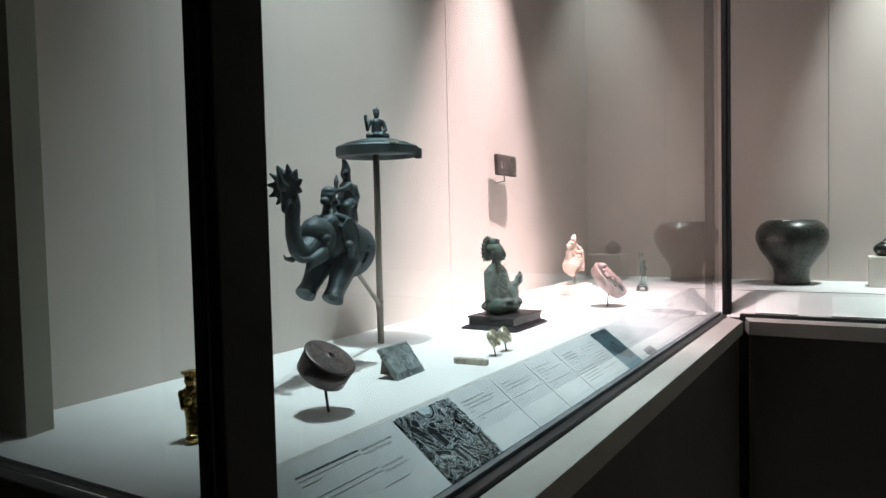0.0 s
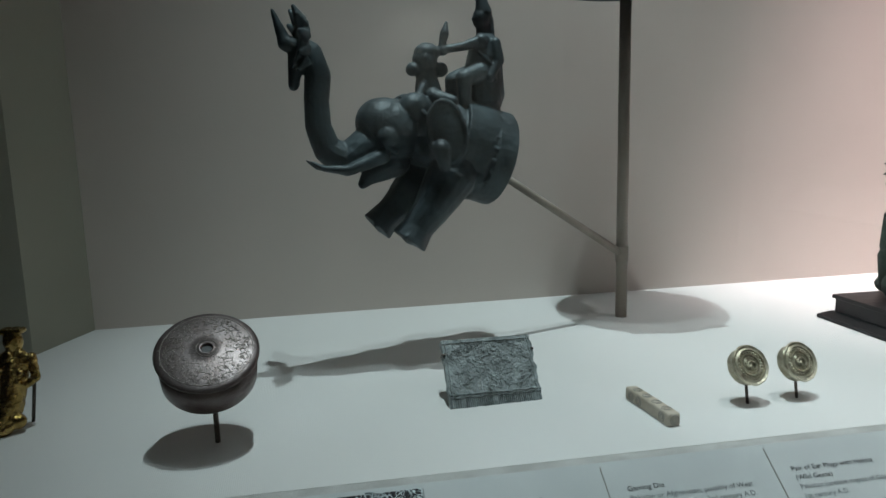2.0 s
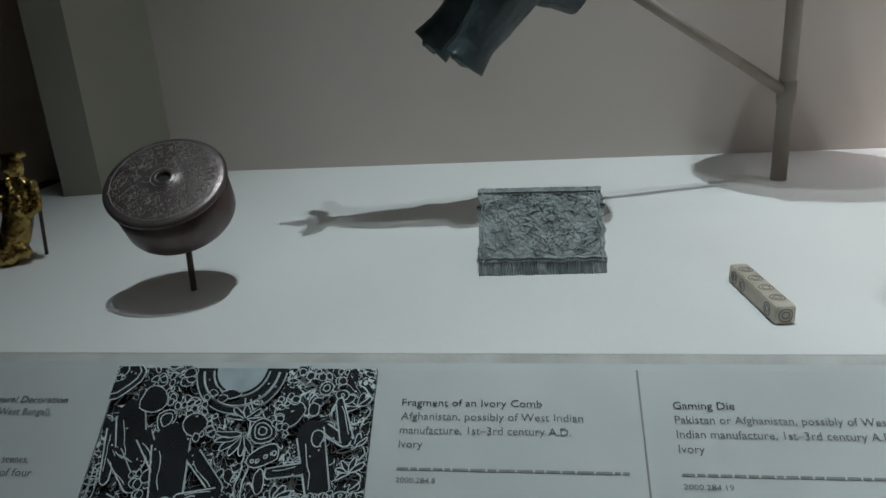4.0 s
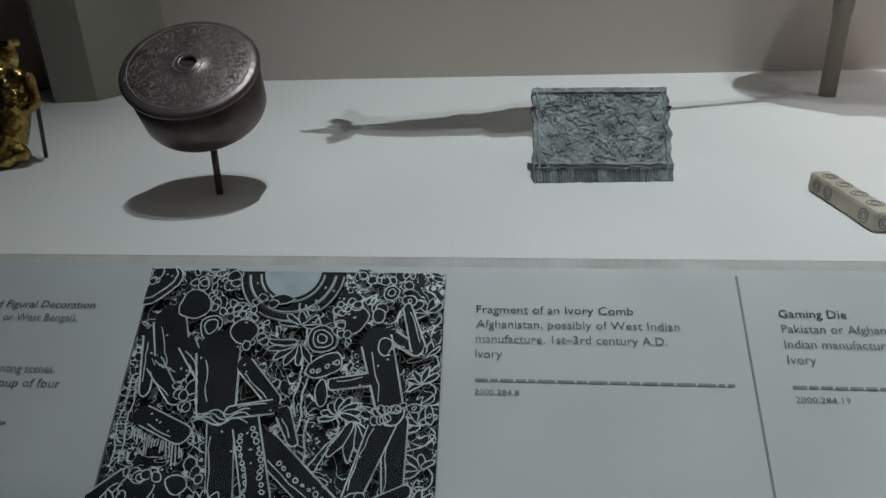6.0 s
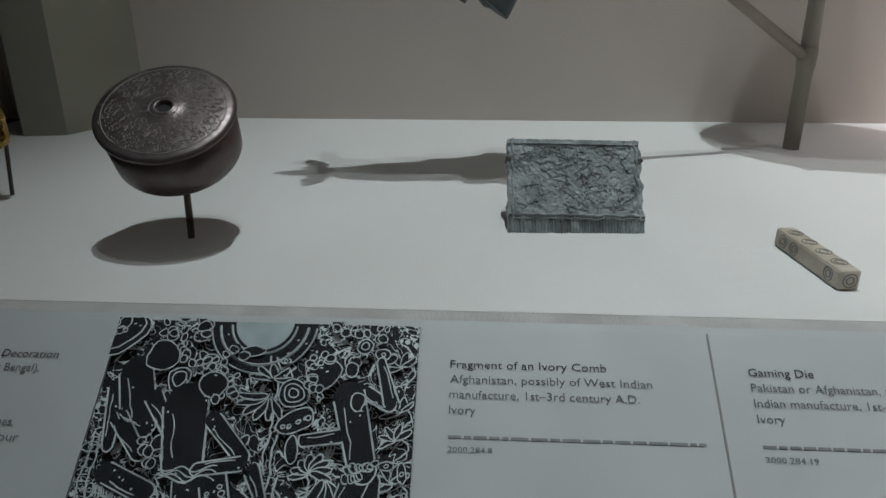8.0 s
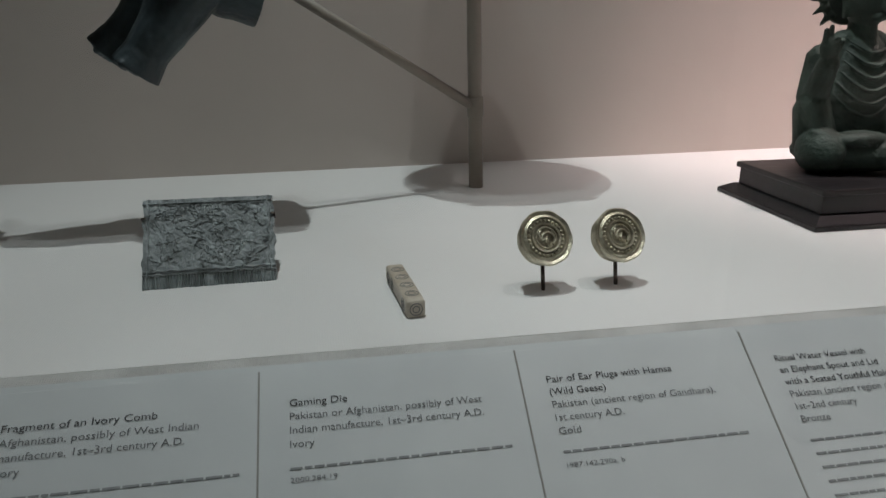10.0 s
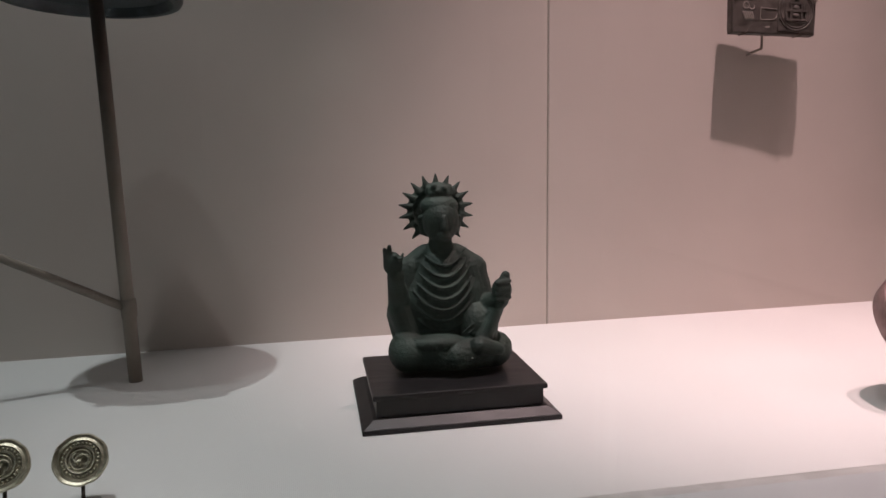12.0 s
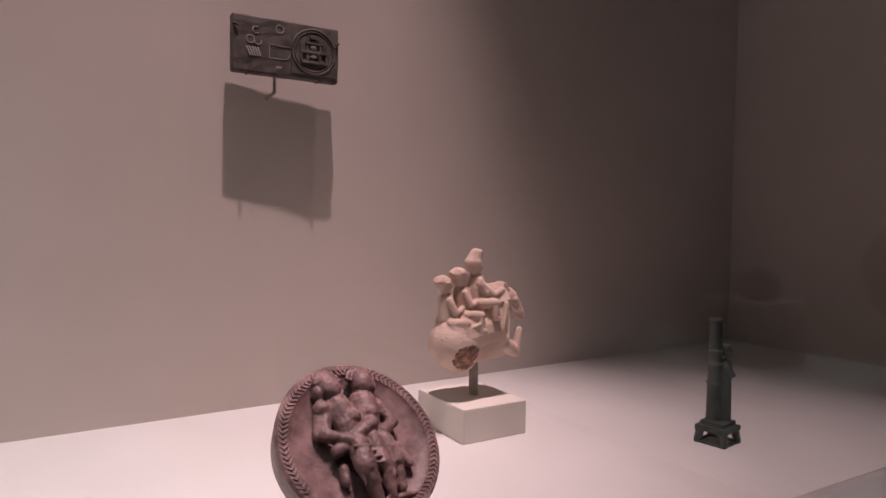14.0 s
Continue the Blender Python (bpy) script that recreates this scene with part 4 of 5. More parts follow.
# ---- stone tablet held off the wall ----
def tablet():
    m3 = Matrix(((0.045, -0.06, 0.996), (0.998, 0.025, -0.045), (-0.025, 0.998, 0.06)))
    at = Matrix.LocRotScale(Vector((0.0350, 4.1205, 1.397)), m3.to_quaternion(), None)
    bm = BM()
    box(bm, -0.0585, 0.0585, -0.0300, 0.0300, -0.013, 0.0, 0.0016)
    bmesh.ops.subdivide_edges(bm, edges=[e for e in bm.edges if e.calc_length() > 0.03], cuts=8, use_grid_fill=True)
    for v in bm.verts:
        v.co += Vector(noise.noise_vector(v.co * 90)) * 0.0009
    ob = thing("stone_tablet", bm, STONE, "dark carved stone tablet held off the wall by wire clips", "tablet", at=at)
    b = BM()
    box(b, 0.004, 0.054, -0.026, 0.0265, -0.001, 0.0014, 0.0005)
    part("carved_panel", b, STONE, ob)
    b = BM()
    for r_, s_ in ((0.0245, 0.0012), (0.0215, 0.0008)):
        ring(b, (0.0292, 0, 0.0014), r_, s_, seg=48, cross=6)
    part("round_border", b, STONE, ob, smooth=True)
    b = BM()
    box(b, 0.013, 0.046, -0.0025, 0.0010, 0.0012, 0.0034, 0.0005)
    box(b, 0.015, 0.0435, -0.0135, -0.0105, 0.0012, 0.0034, 0.0005)
    box(b, 0.0195, 0.0395, 0.0075, 0.0100, 0.0012, 0.0034, 0.0005)
    box(b, 0.0245, 0.0335, 0.0130, 0.0170, 0.0012, 0.0034, 0.0005)
    for x in (0.0145, 0.0215, 0.0365, 0.0435):
        box(b, x - 0.0014, x + 0.0014, -0.0105, 0.0075, 0.0012, 0.0030, 0.0004)
    ball(b, (0.029, 0.0035, 0.002), (0.0045, 0.0035, 0.0022), sub=2)
    ball(b, (0.029, -0.0065, 0.002), (0.0050, 0.0030, 0.0022), sub=2)
    part("carved_building", b, STONE, ob, "carved relief of a tiered building", smooth=False)
    b = BM()
    ring(b, (-0.0085, 0.0195, 0.0004), 0.0042, 0.0006, seg=20, cross=5)
    ring(b, (-0.034, 0.0150, 0.0004), 0.0036, 0.0006, seg=16, arc=260, start=60, cross=5)
    ring(b, (-0.040, 0.0045, 0.0004), 0.0040, 0.0006, seg=16, cross=5)
    ring(b, (-0.032, 0.0035, 0.0004), 0.0036, 0.0006, seg=16, arc=200, start=180, cross=5)
    ring(b, (-0.005, -0.004, 0.0004), 0.0085, 0.0004, seg=16, arc=90, start=270, cross=5)
    limb(b, (-0.020, -0.0128, 0.0004), (-0.005, -0.0125, 0.0004), 0.0004)
    limb(b, (-0.020, -0.0128, 0.0004), (-0.0195, 0.002, 0.0004), 0.0004)
    limb(b, (-0.0195, 0.002, 0.0004), (0.003, 0.001, 0.0004), 0.0004)
    for i in range(5):
        limb(b, (-0.044 + 0.003 * i, -0.004, 0.0004), (-0.040 + 0.0026 * i, -0.012, 0.0004), 0.0010)
    box(b, -0.0125, -0.0065, -0.0225, -0.0205, -0.001, 0.0007)
    part("incised_marks", b, SCRATCH, ob, "pale incised signs and ring")
    for x, y in ((-0.056, 0.018), (0.0575, 0.013), (-0.041, -0.030), (0.036, -0.030)):
        b = BM()
        limb(b, (x, y, -0.013), (x * 1.01, y * 1.02, 0.002), 0.0011)
        limb(b, (x * 1.01, y * 1.02, 0.002), (x * 0.95, y * 0.92, 0.0024), 0.0011)
        part("clip", b, PIN, ob, "small dark wire clip")
    b = BM()
    limb(b, (-0.012, -0.029, -0.007), (-0.012, -0.047, -0.007), 0.0017)
    limb(b, (-0.012, -0.047, -0.007), (-0.012, -0.049, -0.046), 0.0017)
    part("bracket", b, MOUNT, ob, "taupe rod bent back into the wall")


tablet()


# ---- terracotta horse with riders on a cream block ----
def horse():
    b = BM()
    box(b, -0.0455, 0.0455, -0.0375, 0.0375, 0.0, 0.034, 0.0012)
    thing("cream_block", b, BLOCK, "cream painted block under the terracotta horse", "display block", at=pose(0.1825, 4.2645, 1.0, 0, 0, -1.5))
    b = BM()
    box(b, -0.0035, 0.0035, -0.0035, 0.0035, 0.0339, 0.075, 0.0005)
    thing("horse_mount", b, MOUNT, "square taupe post on the cream block", "mount", at=pose(0.185, 4.266, 1.0))
    bm = BM()

    def p(a, b_, c=0):
        return Vector((c, a, b_))
    # rump, barrel, chest, broken haunch
    ball(bm, p(-22, 13), (27, 28, 27), (0, 0, 0), 4)
    limb(bm, p(-20, 20), p(20, 26), 26, 22)
    limb(bm, p(-18, 8), p(26, 12), 21, 18)
    ball(bm, p(-17, -4), (17, 19, 15))
    ball(bm, p(24, 22), (20, 20, 24))
    ball(bm, p(28, 4), (14, 14, 12))
    # arched neck with a flat-topped mane
    limb(bm, p(18, 36), p(33, 56), 20, 14)
    ball(bm, p(24, 62), (9, 19, 9), (12, 0, 0))
    for i in range(8):
        limb(bm, p(12 + 3.4 * i, 70 + 0.3 * i, 0), p(10 + 3.4 * i, 52 + 0.6 * i, 16), 2.6, 1.6)
        limb(bm, p(12 + 3.4 * i, 70 + 0.3 * i, 0), p(10 + 3.4 * i, 52 + 0.6 * i, -16), 2.6, 1.6)
    # head bent down
    ball(bm, p(40, 56), (12, 12, 13))
    limb(bm, p(43, 57), p(57, 39), 10.5, 7)
    ball(bm, p(58, 37), (6.5, 6.5, 5.5))
    ball(bm, p(42, 42), (9, 8, 10))
    for s_ in (-1, 1):
        ball(bm, p(46, 55, 10 * s_), (3, 4, 3.5))
        limb(bm, p(37, 66, 7 * s_), p(35, 73, 8 * s_), 3.5, 1.5)
        limb(bm, p(55, 42, 7 * s_), p(40, 46, 12 * s_), 1.5)
        limb(bm, p(40, 46, 12 * s_), p(34, 60, 13 * s_), 1.5)
        limb(bm, p(30, 52, 17 * s_), p(24, 28, 21 * s_), 3.2, 2.2)
        limb(bm, p(34, 42, 14 * s_), p(32, 16, 19 * s_), 2.8, 2)
        limb(bm, p(-44, 20, 14 * s_), p(-6, 34, 24 * s_), 1.6)
    # raised foreleg stumps
    limb(bm, p(34, 8, 9), p(47, -1, 10), 9, 6)
    limb(bm, p(47, -1, 10), p(52, 22, 9), 5.5, 4)
    limb(bm, p(32, 4, -9), p(40, -5, -11), 8, 6)
    # riders close behind one another
    for a, z, r_, lean in ((-35, 73, 8.8, 5), (-17, 80, 9.6, 6), (1, 92, 9.4, 4)):
        limb(bm, p(a + 2, z - 15), p(a + lean, z - 34), 8.5, 11)
        ball(bm, p(a, z), (r_ * 0.9, r_ * 0.9, r_))
        ball(bm, p(a - 2, z + 3), (r_, r_, r_ * 0.8))
        ball(bm, p(a + 8, z - 2), (2.5, 2.2, 2.4))
        rod(bm, p(a + 1, z - 15), p(a, z - 5), 5)
        for s_ in (-1, 1):
            limb(bm, p(a + 2, z - 15, 8 * s_), p(a + 7, z - 28, 13 * s_), 3.8, 3.4)
            limb(bm, p(a + 7, z - 28, 13 * s_), p(a + 18, z - 24, 8 * s_), 3.4, 3)
            limb(bm, p(a + 3, z - 38, 12 * s_), p(a + 15, z - 38, 19 * s_), 5.5, 5)
            limb(bm, p(a + 15, z - 38, 19 * s_), p(a + 13, z - 52, 21 * s_), 4.6, 3.4)
            limb(bm, p(a + 13, z - 52, 21 * s_), p(a + 18, z - 54, 22 * s_), 3, 2.4)
    rnd = random.Random(4)
    for a, z, r_ in ((-37, 75, 9), (-19, 82, 9.6)):
        for i in range(22):
            t, u = rnd.random() * 6.283, rnd.random() * 1.5
            ball(bm, p(a + r_ * math.cos(t) * math.cos(u), z + 0.8 * r_ * math.sin(u), r_ * math.sin(t) * math.cos(u)), 1.9, sub=1)
    # tall cap with a curled tip, and long arms to the mane
    limb(bm, p(0, 98), p(2, 104), 8, 6.5)
    limb(bm, p(3, 106), p(8, 106), 4, 3)
    limb(bm, p(8, 106), p(9, 102), 3, 2)
    limb(bm, p(3, 74, 9), p(16, 62, 14), 4.4, 4)
    limb(bm, p(16, 62, 14), p(30, 66, 9), 4, 3)
    limb(bm, p(3, 70), p(6, 46), 10, 13)
    bmesh.ops.scale(bm, vec=(0.00098,) * 3, verts=bm.verts)
    ob = thing("terracotta_horse", bm, TERRA, "pale pink terracotta horse with three riders on post", "figurine", smooth=True, at=pose(0.186, 4.264, 1.078, 0, 0, -4))
    sculpt(ob, 0.0008, 1, 0.0007, 0.003)


horse()


# ---- carved roundel tilted on a pin ----
def roundel():
    n = Vector((0.735, 0.055, 0.675)).normalized()
    up = (Vector((0, 0, 1)) - n * n.z).normalized()
    side = up.cross(n)
    m3 = Matrix((side, up, n)).transposed()
    at = Matrix.LocRotScale(Vector((0.3632, 4.0525, 1.0735)), m3.to_quaternion(), (1.06, 1.06, 1.06))
    bm = BM()
    lathe(bm, [(0.001, -0.024), (0.045, -0.024), (0.0505, -0.019), (0.0535, -0.004), (0.0540, 0.0), (0.0525, 0.0016), (0.046, 0.0014), (0.0445, -0.0002), (0.038, -0.0016), (0.001, -0.0020)], 72)
    ob = thing("carved_roundel", bm, RED, "red-brown stone roundel carved with a seated pair", "roundel", smooth=True, at=at)
    e = ob.modifiers.new("edges", "EDGE_SPLIT")
    e.split_angle = radians(45)
    b = BM()
    for i in range(96):
        t = 2 * math.pi * i / 96
        limb(b, (0.0465 * math.cos(t), 0.0465 * math.sin(t), 0.0014), (0.0495 * math.cos(t + 0.05), 0.0495 * math.sin(t + 0.05), 0.0020), 0.00045)
        limb(b, (0.0495 * math.cos(t + 0.05), 0.0495 * math.sin(t + 0.05), 0.0020), (0.0522 * math.cos(t), 0.0522 * math.sin(t), 0.0014), 0.00045)
    tagged(part("herringbone_rim", b, RED, ob, "fine herringbone border"), kind="stuff")
    b = BM()
    # plain seated pair in high relief
    for s, hx in ((-1, -0.014), (1, 0.013)):
        ball(b, (hx, 0.036, 0.007), (0.0085, 0.0085, 0.0085))
        ball(b, (hx + 0.002 * s, 0.042, 0.005), (0.0095, 0.006, 0.0075))
        ball(b, (hx + 0.006 * s, 0.036, 0.004), (0.007, 0.007, 0.006))
        limb(b, (hx * 0.8, 0.024, 0.003), (hx * 0.6, 0.004, 0.003), 0.0105, 0.0095)
        limb(b, (hx + 0.008 * s, 0.021, 0.004), (hx + 0.015 * s, 0.006, 0.006), 0.0048, 0.004)
    limb(b, (-0.029, 0.006, 0.006), (-0.012, -0.003, 0.011), 0.0045, 0.0042)
    limb(b, (0.026, 0.006, 0.006), (0.015, 0.000, 0.011), 0.0042, 0.0036)
    limb(b, (-0.024, -0.006, 0.006), (0.006, 0.006, 0.012), 0.0048, 0.0050)
    ball(b, (-0.005, 0.014, 0.010), (0.006, 0.005, 0.005))
    ball(b, (0.010, 0.014, 0.010), (0.006, 0.005, 0.005))
    limb(b, (-0.008, -0.006, 0.008), (-0.010, -0.020, 0.012), 0.0085, 0.0080)
    limb(b, (-0.010, -0.020, 0.012), (-0.006, -0.038, 0.006), 0.0068, 0.0048)
    limb(b, (0.004, -0.005, 0.008), (0.004, -0.020, 0.011), 0.0078, 0.0070)
    limb(b, (0.004, -0.020, 0.011), (0.006, -0.038, 0.005), 0.0060, 0.0042)
    limb(b, (0.013, -0.006, 0.008), (0.016, -0.020, 0.010), 0.0070, 0.0060)
    limb(b, (0.016, -0.020, 0.010), (0.015, -0.036, 0.005), 0.0050, 0.0040)
    limb(b, (0.024, -0.010, 0.003), (0.030, -0.022, 0.003), 0.0040, 0.0034)
    limb(b, (-0.026, 0.018, 0.002), (-0.031, 0.008, 0.002), 0.0060, 0.0048)
    ball(b, (-0.024, 0.024, 0.004), 0.0065)
    limb(b, (-0.022, -0.016, 0.002), (-0.023, -0.024, 0.002), 0.0036)
    for i in range(4):
        limb(b, (-0.016 + 0.002 * i, -0.008 - 0.004 * i, 0.016), (-0.004 + 0.002 * i, -0.010 - 0.004 * i, 0.0175), 0.0009)
    for s_, hx in ((-1, -0.014), (1, 0.013)):
        for i in range(9):
            t = 0.35 * i + 0.15
            ball(b, (hx + 0.0098 * math.cos(t), 0.0395 + 0.0085 * math.sin(t), 0.007), 0.0021, sub=2)
    for i in range(5):
        limb(b, (-0.016 + 0.0075 * i, -0.013, 0.0155), (-0.015 + 0.006 * i, -0.032, 0.0115), 0.0008)
    box(b, 0.000, 0.026, -0.043, -0.040, -0.004, 0.006, 0.0006)
    box(b, -0.002, 0.024, -0.0475, -0.0445, -0.004, 0.006, 0.0006)
    box(b, -0.030, 0.030, -0.0515, -0.0485, -0.004, 0.0055, 0.0006)
    ball(b, (0, 0.002, -0.0035), (0.036, 0.040, 0.0035))
    bmesh.ops.scale(b, vec=(0.84, 0.96, 0.88), verts=b.verts)
    rel = part("carved_pair", b, RED, ob, "high-relief carving worn smooth", smooth=True)
    sculpt(rel, 0.0007, 2, 0.0013, 0.0045)
    pin_mount("roundel_pin", 0.3570, 4.0385, (0.001, 0.004, 0.032), "thin dark pin under the carved roundel", 0.0019)


roundel()


# ---- small bronze column with attached figure ----
def column():
    bm = BM()
    for x in (-0.0125, 0.0125):
        for y in (-0.0125, 0.0125):
            limb(bm, (x * 1.08, y * 1.08, 0.002), (x * 0.9, y * 0.9, 0.014), 0.0036, 0.0042)
    box(bm, -0.0155, 0.0155, -0.0155, 0.0155, 0.0122, 0.0175)
    box(bm, -0.012, 0.012, -0.012, 0.012, 0.017, 0.022)
    for a in (-0.0145, 0.0145):
        rod(bm, (a, -0.0155, 0.0012), (a, 0.0155, 0.0012), 0.0014)
        rod(bm, (-0.0155, a, 0.0012), (0.0155, a, 0.0012), 0.0014)
    rod(bm, (-0.003, -0.003, 0.020), (-0.003, -0.003, 0.121), 0.0074, 0.0056, 24)
    for z in (0.058, 0.077, 0.090):
        rod(bm, (-0.003, -0.003, z), (-0.003, -0.003, z + 0.0018), 0.0082, 0.0082, 24)
    rod(bm, (-0.003, -0.003, 0.1195), (-0.003, -0.003, 0.1222), 0.0072, 0.0072, 24)
    # plain standing figure against the shaft
    limb(bm, (0.005, 0.004, 0.022), (0.004, 0.004, 0.058), 0.0056, 0.0062)
    limb(bm, (0.004, 0.004, 0.058), (0.004, 0.004, 0.076), 0.0058, 0.0066)
    ball(bm, (0.005, 0.005, 0.089), (0.0048, 0.0048, 0.0058))
    ball(bm, (0.004, 0.004, 0.0945), (0.0055, 0.0055, 0.0038))
    limb(bm, (0.000, 0.010, 0.076), (0.008, 0.011, 0.066), 0.0026)
    limb(bm, (0.009, -0.002, 0.076), (0.012, 0.004, 0.068), 0.0026)
    ob = thing("bronze_column", bm, STELE, "small grey-green bronze column with standing figure, arched base", "figurine", smooth=True, at=pose(0.3455, 4.4465, 1.0, 0, 0, 8))
    sculpt(ob, 0.0007, 1, 0.0012, 0.003)


column()


# ---- wing of the case: bowl, small jar on a block, cards ----
b = BM()
lathe(b, [(0.001, 0.0), (0.066, 0.0), (0.068, 0.006), (0.064, 0.030), (0.068, 0.058), (0.090, 0.092), (0.118, 0.128), (0.134, 0.170), (0.132, 0.200), (0.114, 0.226), (0.096, 0.236), (0.090, 0.240), (0.086, 0.236), (0.090, 0.226), (0.112, 0.190), (0.10, 0.14), (0.05, 0.07), (0.001, 0.06)], 72)
bowl = thing("large_bowl", b, CELADON, "large dark green-brown bronze bowl on a narrow foot", "bowl", smooth=True, at=pose(0.747, 4.825, 1.0) @ Matrix.Diagonal((0.83, 0.83, 0.885, 1)))
e = bowl.modifiers.new("edges", "EDGE_SPLIT")
e.split_angle = radians(50)
b = BM()
box(b, -0.07, 0.07, -0.05, 0.05, 0, 0.095, 0.0015)
thing("cream_block", b, BLOCK, "cream painted block under a small lidded jar", "display block", at=pose(1.035, 4.80, 1.0))
b = BM()
lathe(b, [(0.001, 0), (0.024, 0), (0.034, 0.010), (0.040, 0.026), (0.036, 0.042), (0.022, 0.050), (0.001, 0.050)], 48)
jar = thing("small_jar", b, CELADON, "small dark lidded jar on a cream block", "jar", smooth=True, at=pose(1.010, 4.80, 1.0951) @ Matrix.Diagonal((0.8, 0.8, 0.8, 1)))
b = BM()
lathe(b, [(0.001, 0.0502), (0.023, 0.0502), (0.018, 0.056), (0.006, 0.059), (0.007, 0.066), (0.001, 0.068)], 40)
part("lid", b, CELADON, jar, smooth=True)
for y0, y1 in ((0.20, 0.315), (0.40, 0.60)):
    b = BM()
    box(b, 0.016, 0.100, y0, y1, -0.002, 0.002, 0.0006)
    thing("white_card", b, CARD, "white label card on the sloping board", "label card", at=NTRAY)


# ---- printed labels on the sloping board ----
def words(parent, body, down, along, width, material, height=None, name="text_line", slant=0.0):
    """One printed line, as wide as given, its top-left at (down, along) of the board."""
    cu = bpy.data.curves.new("text", "FONT")
    cu.body, cu.resolution_u, cu.shear = body, 2, slant
    tmp = new("text", cu)
    bpy.context.view_layer.update()
    me = bpy.data.meshes.new_from_object(tmp.evaluated_get(bpy.context.evaluated_depsgraph_get()))
    bpy.data.objects.remove(tmp)
    xs = [v.co.x for v in me.vertices]
    k = width / (max(xs) - min(xs))
    kh = k if height is None else height / 0.70
    for v in me.vertices:
        x, y = (v.co.x - min(xs)) * k, v.co.y * kh
        v.co = (down + 0.0016 + 0.70 * kh - y, along + x, 0.0004)
    me.materials.append(material)
    ob = new(name, me)
    ob.parent = parent
    return ob


def bar(parent, down, along, width, material, height=0.0011):
    """A line of small print as plain word-long bars."""
    b = BM()
    x = 0.0
    rnd = random.Random(int(along * 9000 + down * 77000))
    while x < width - 0.002:
        w = min(0.0024 + 0.0048 * rnd.random(), width - x)
        box(b, down + 0.0006, down + 0.0006 + height, along + x, along + x + w, 0.0001, 0.0004)
        x += w + 0.0009
    return part("printed_bar", b, material, parent)


def panel(name, y0, y1, label, material=None, category="label"):
    b = BM()
    box(b, 0.0, 0.1035, y0 + 0.0003, y1 - 0.0003, -0.0021, 0.0, 0.0002)
    return thing(name, b, material or LABEL, label, category, at=LABELS, group="label panels" if category == "label" else "")


def divider(y):
    b = BM()
    box(b, 0.0, 0.1035, y - 0.0004, y + 0.0004, -0.001, 0.0004)
    thing("divider_line", b, LEDGE, "thin grey line between two label panels", "divider line", at=LABELS, group="label dividers")


CAP, LINE = 0.0034, 0.0063

p0 = panel("caption_card", -0.195, 0.083, "pale grey label with text for the incised box")
words(p0, "Incised Figural Decoration", 0.0135, 0.0055, 0.056, INK, CAP, "title", 0.15)
words(p0, "Pradesh or West Bengal),", 0.0195, 0.0055, 0.050, INK2, CAP)
words(p0, "shows hunting scenes,", 0.0420, 0.012, 0.041, INK2, CAP)
words(p0, "and a group of four", 0.0480, 0.012, 0.045, INK2, CAP)
bar(p0, 0.0665, -0.005, 0.046, INK3)
bar(p0, 0.0420, -0.095, 0.104, INK3)
bar(p0, 0.0480, -0.095, 0.104, INK3)
bar(p0, 0.0135, -0.095, 0.096, INK, 0.0024)
bar(p0, 0.0195, -0.095, 0.096, INK3)
bar(p0, 0.0255, -0.095, 0.030, INK3)

p1 = panel("line_drawing_panel", 0.083, 0.2105, "printed panel with white line drawing on black", LINE_ART, "printed picture")


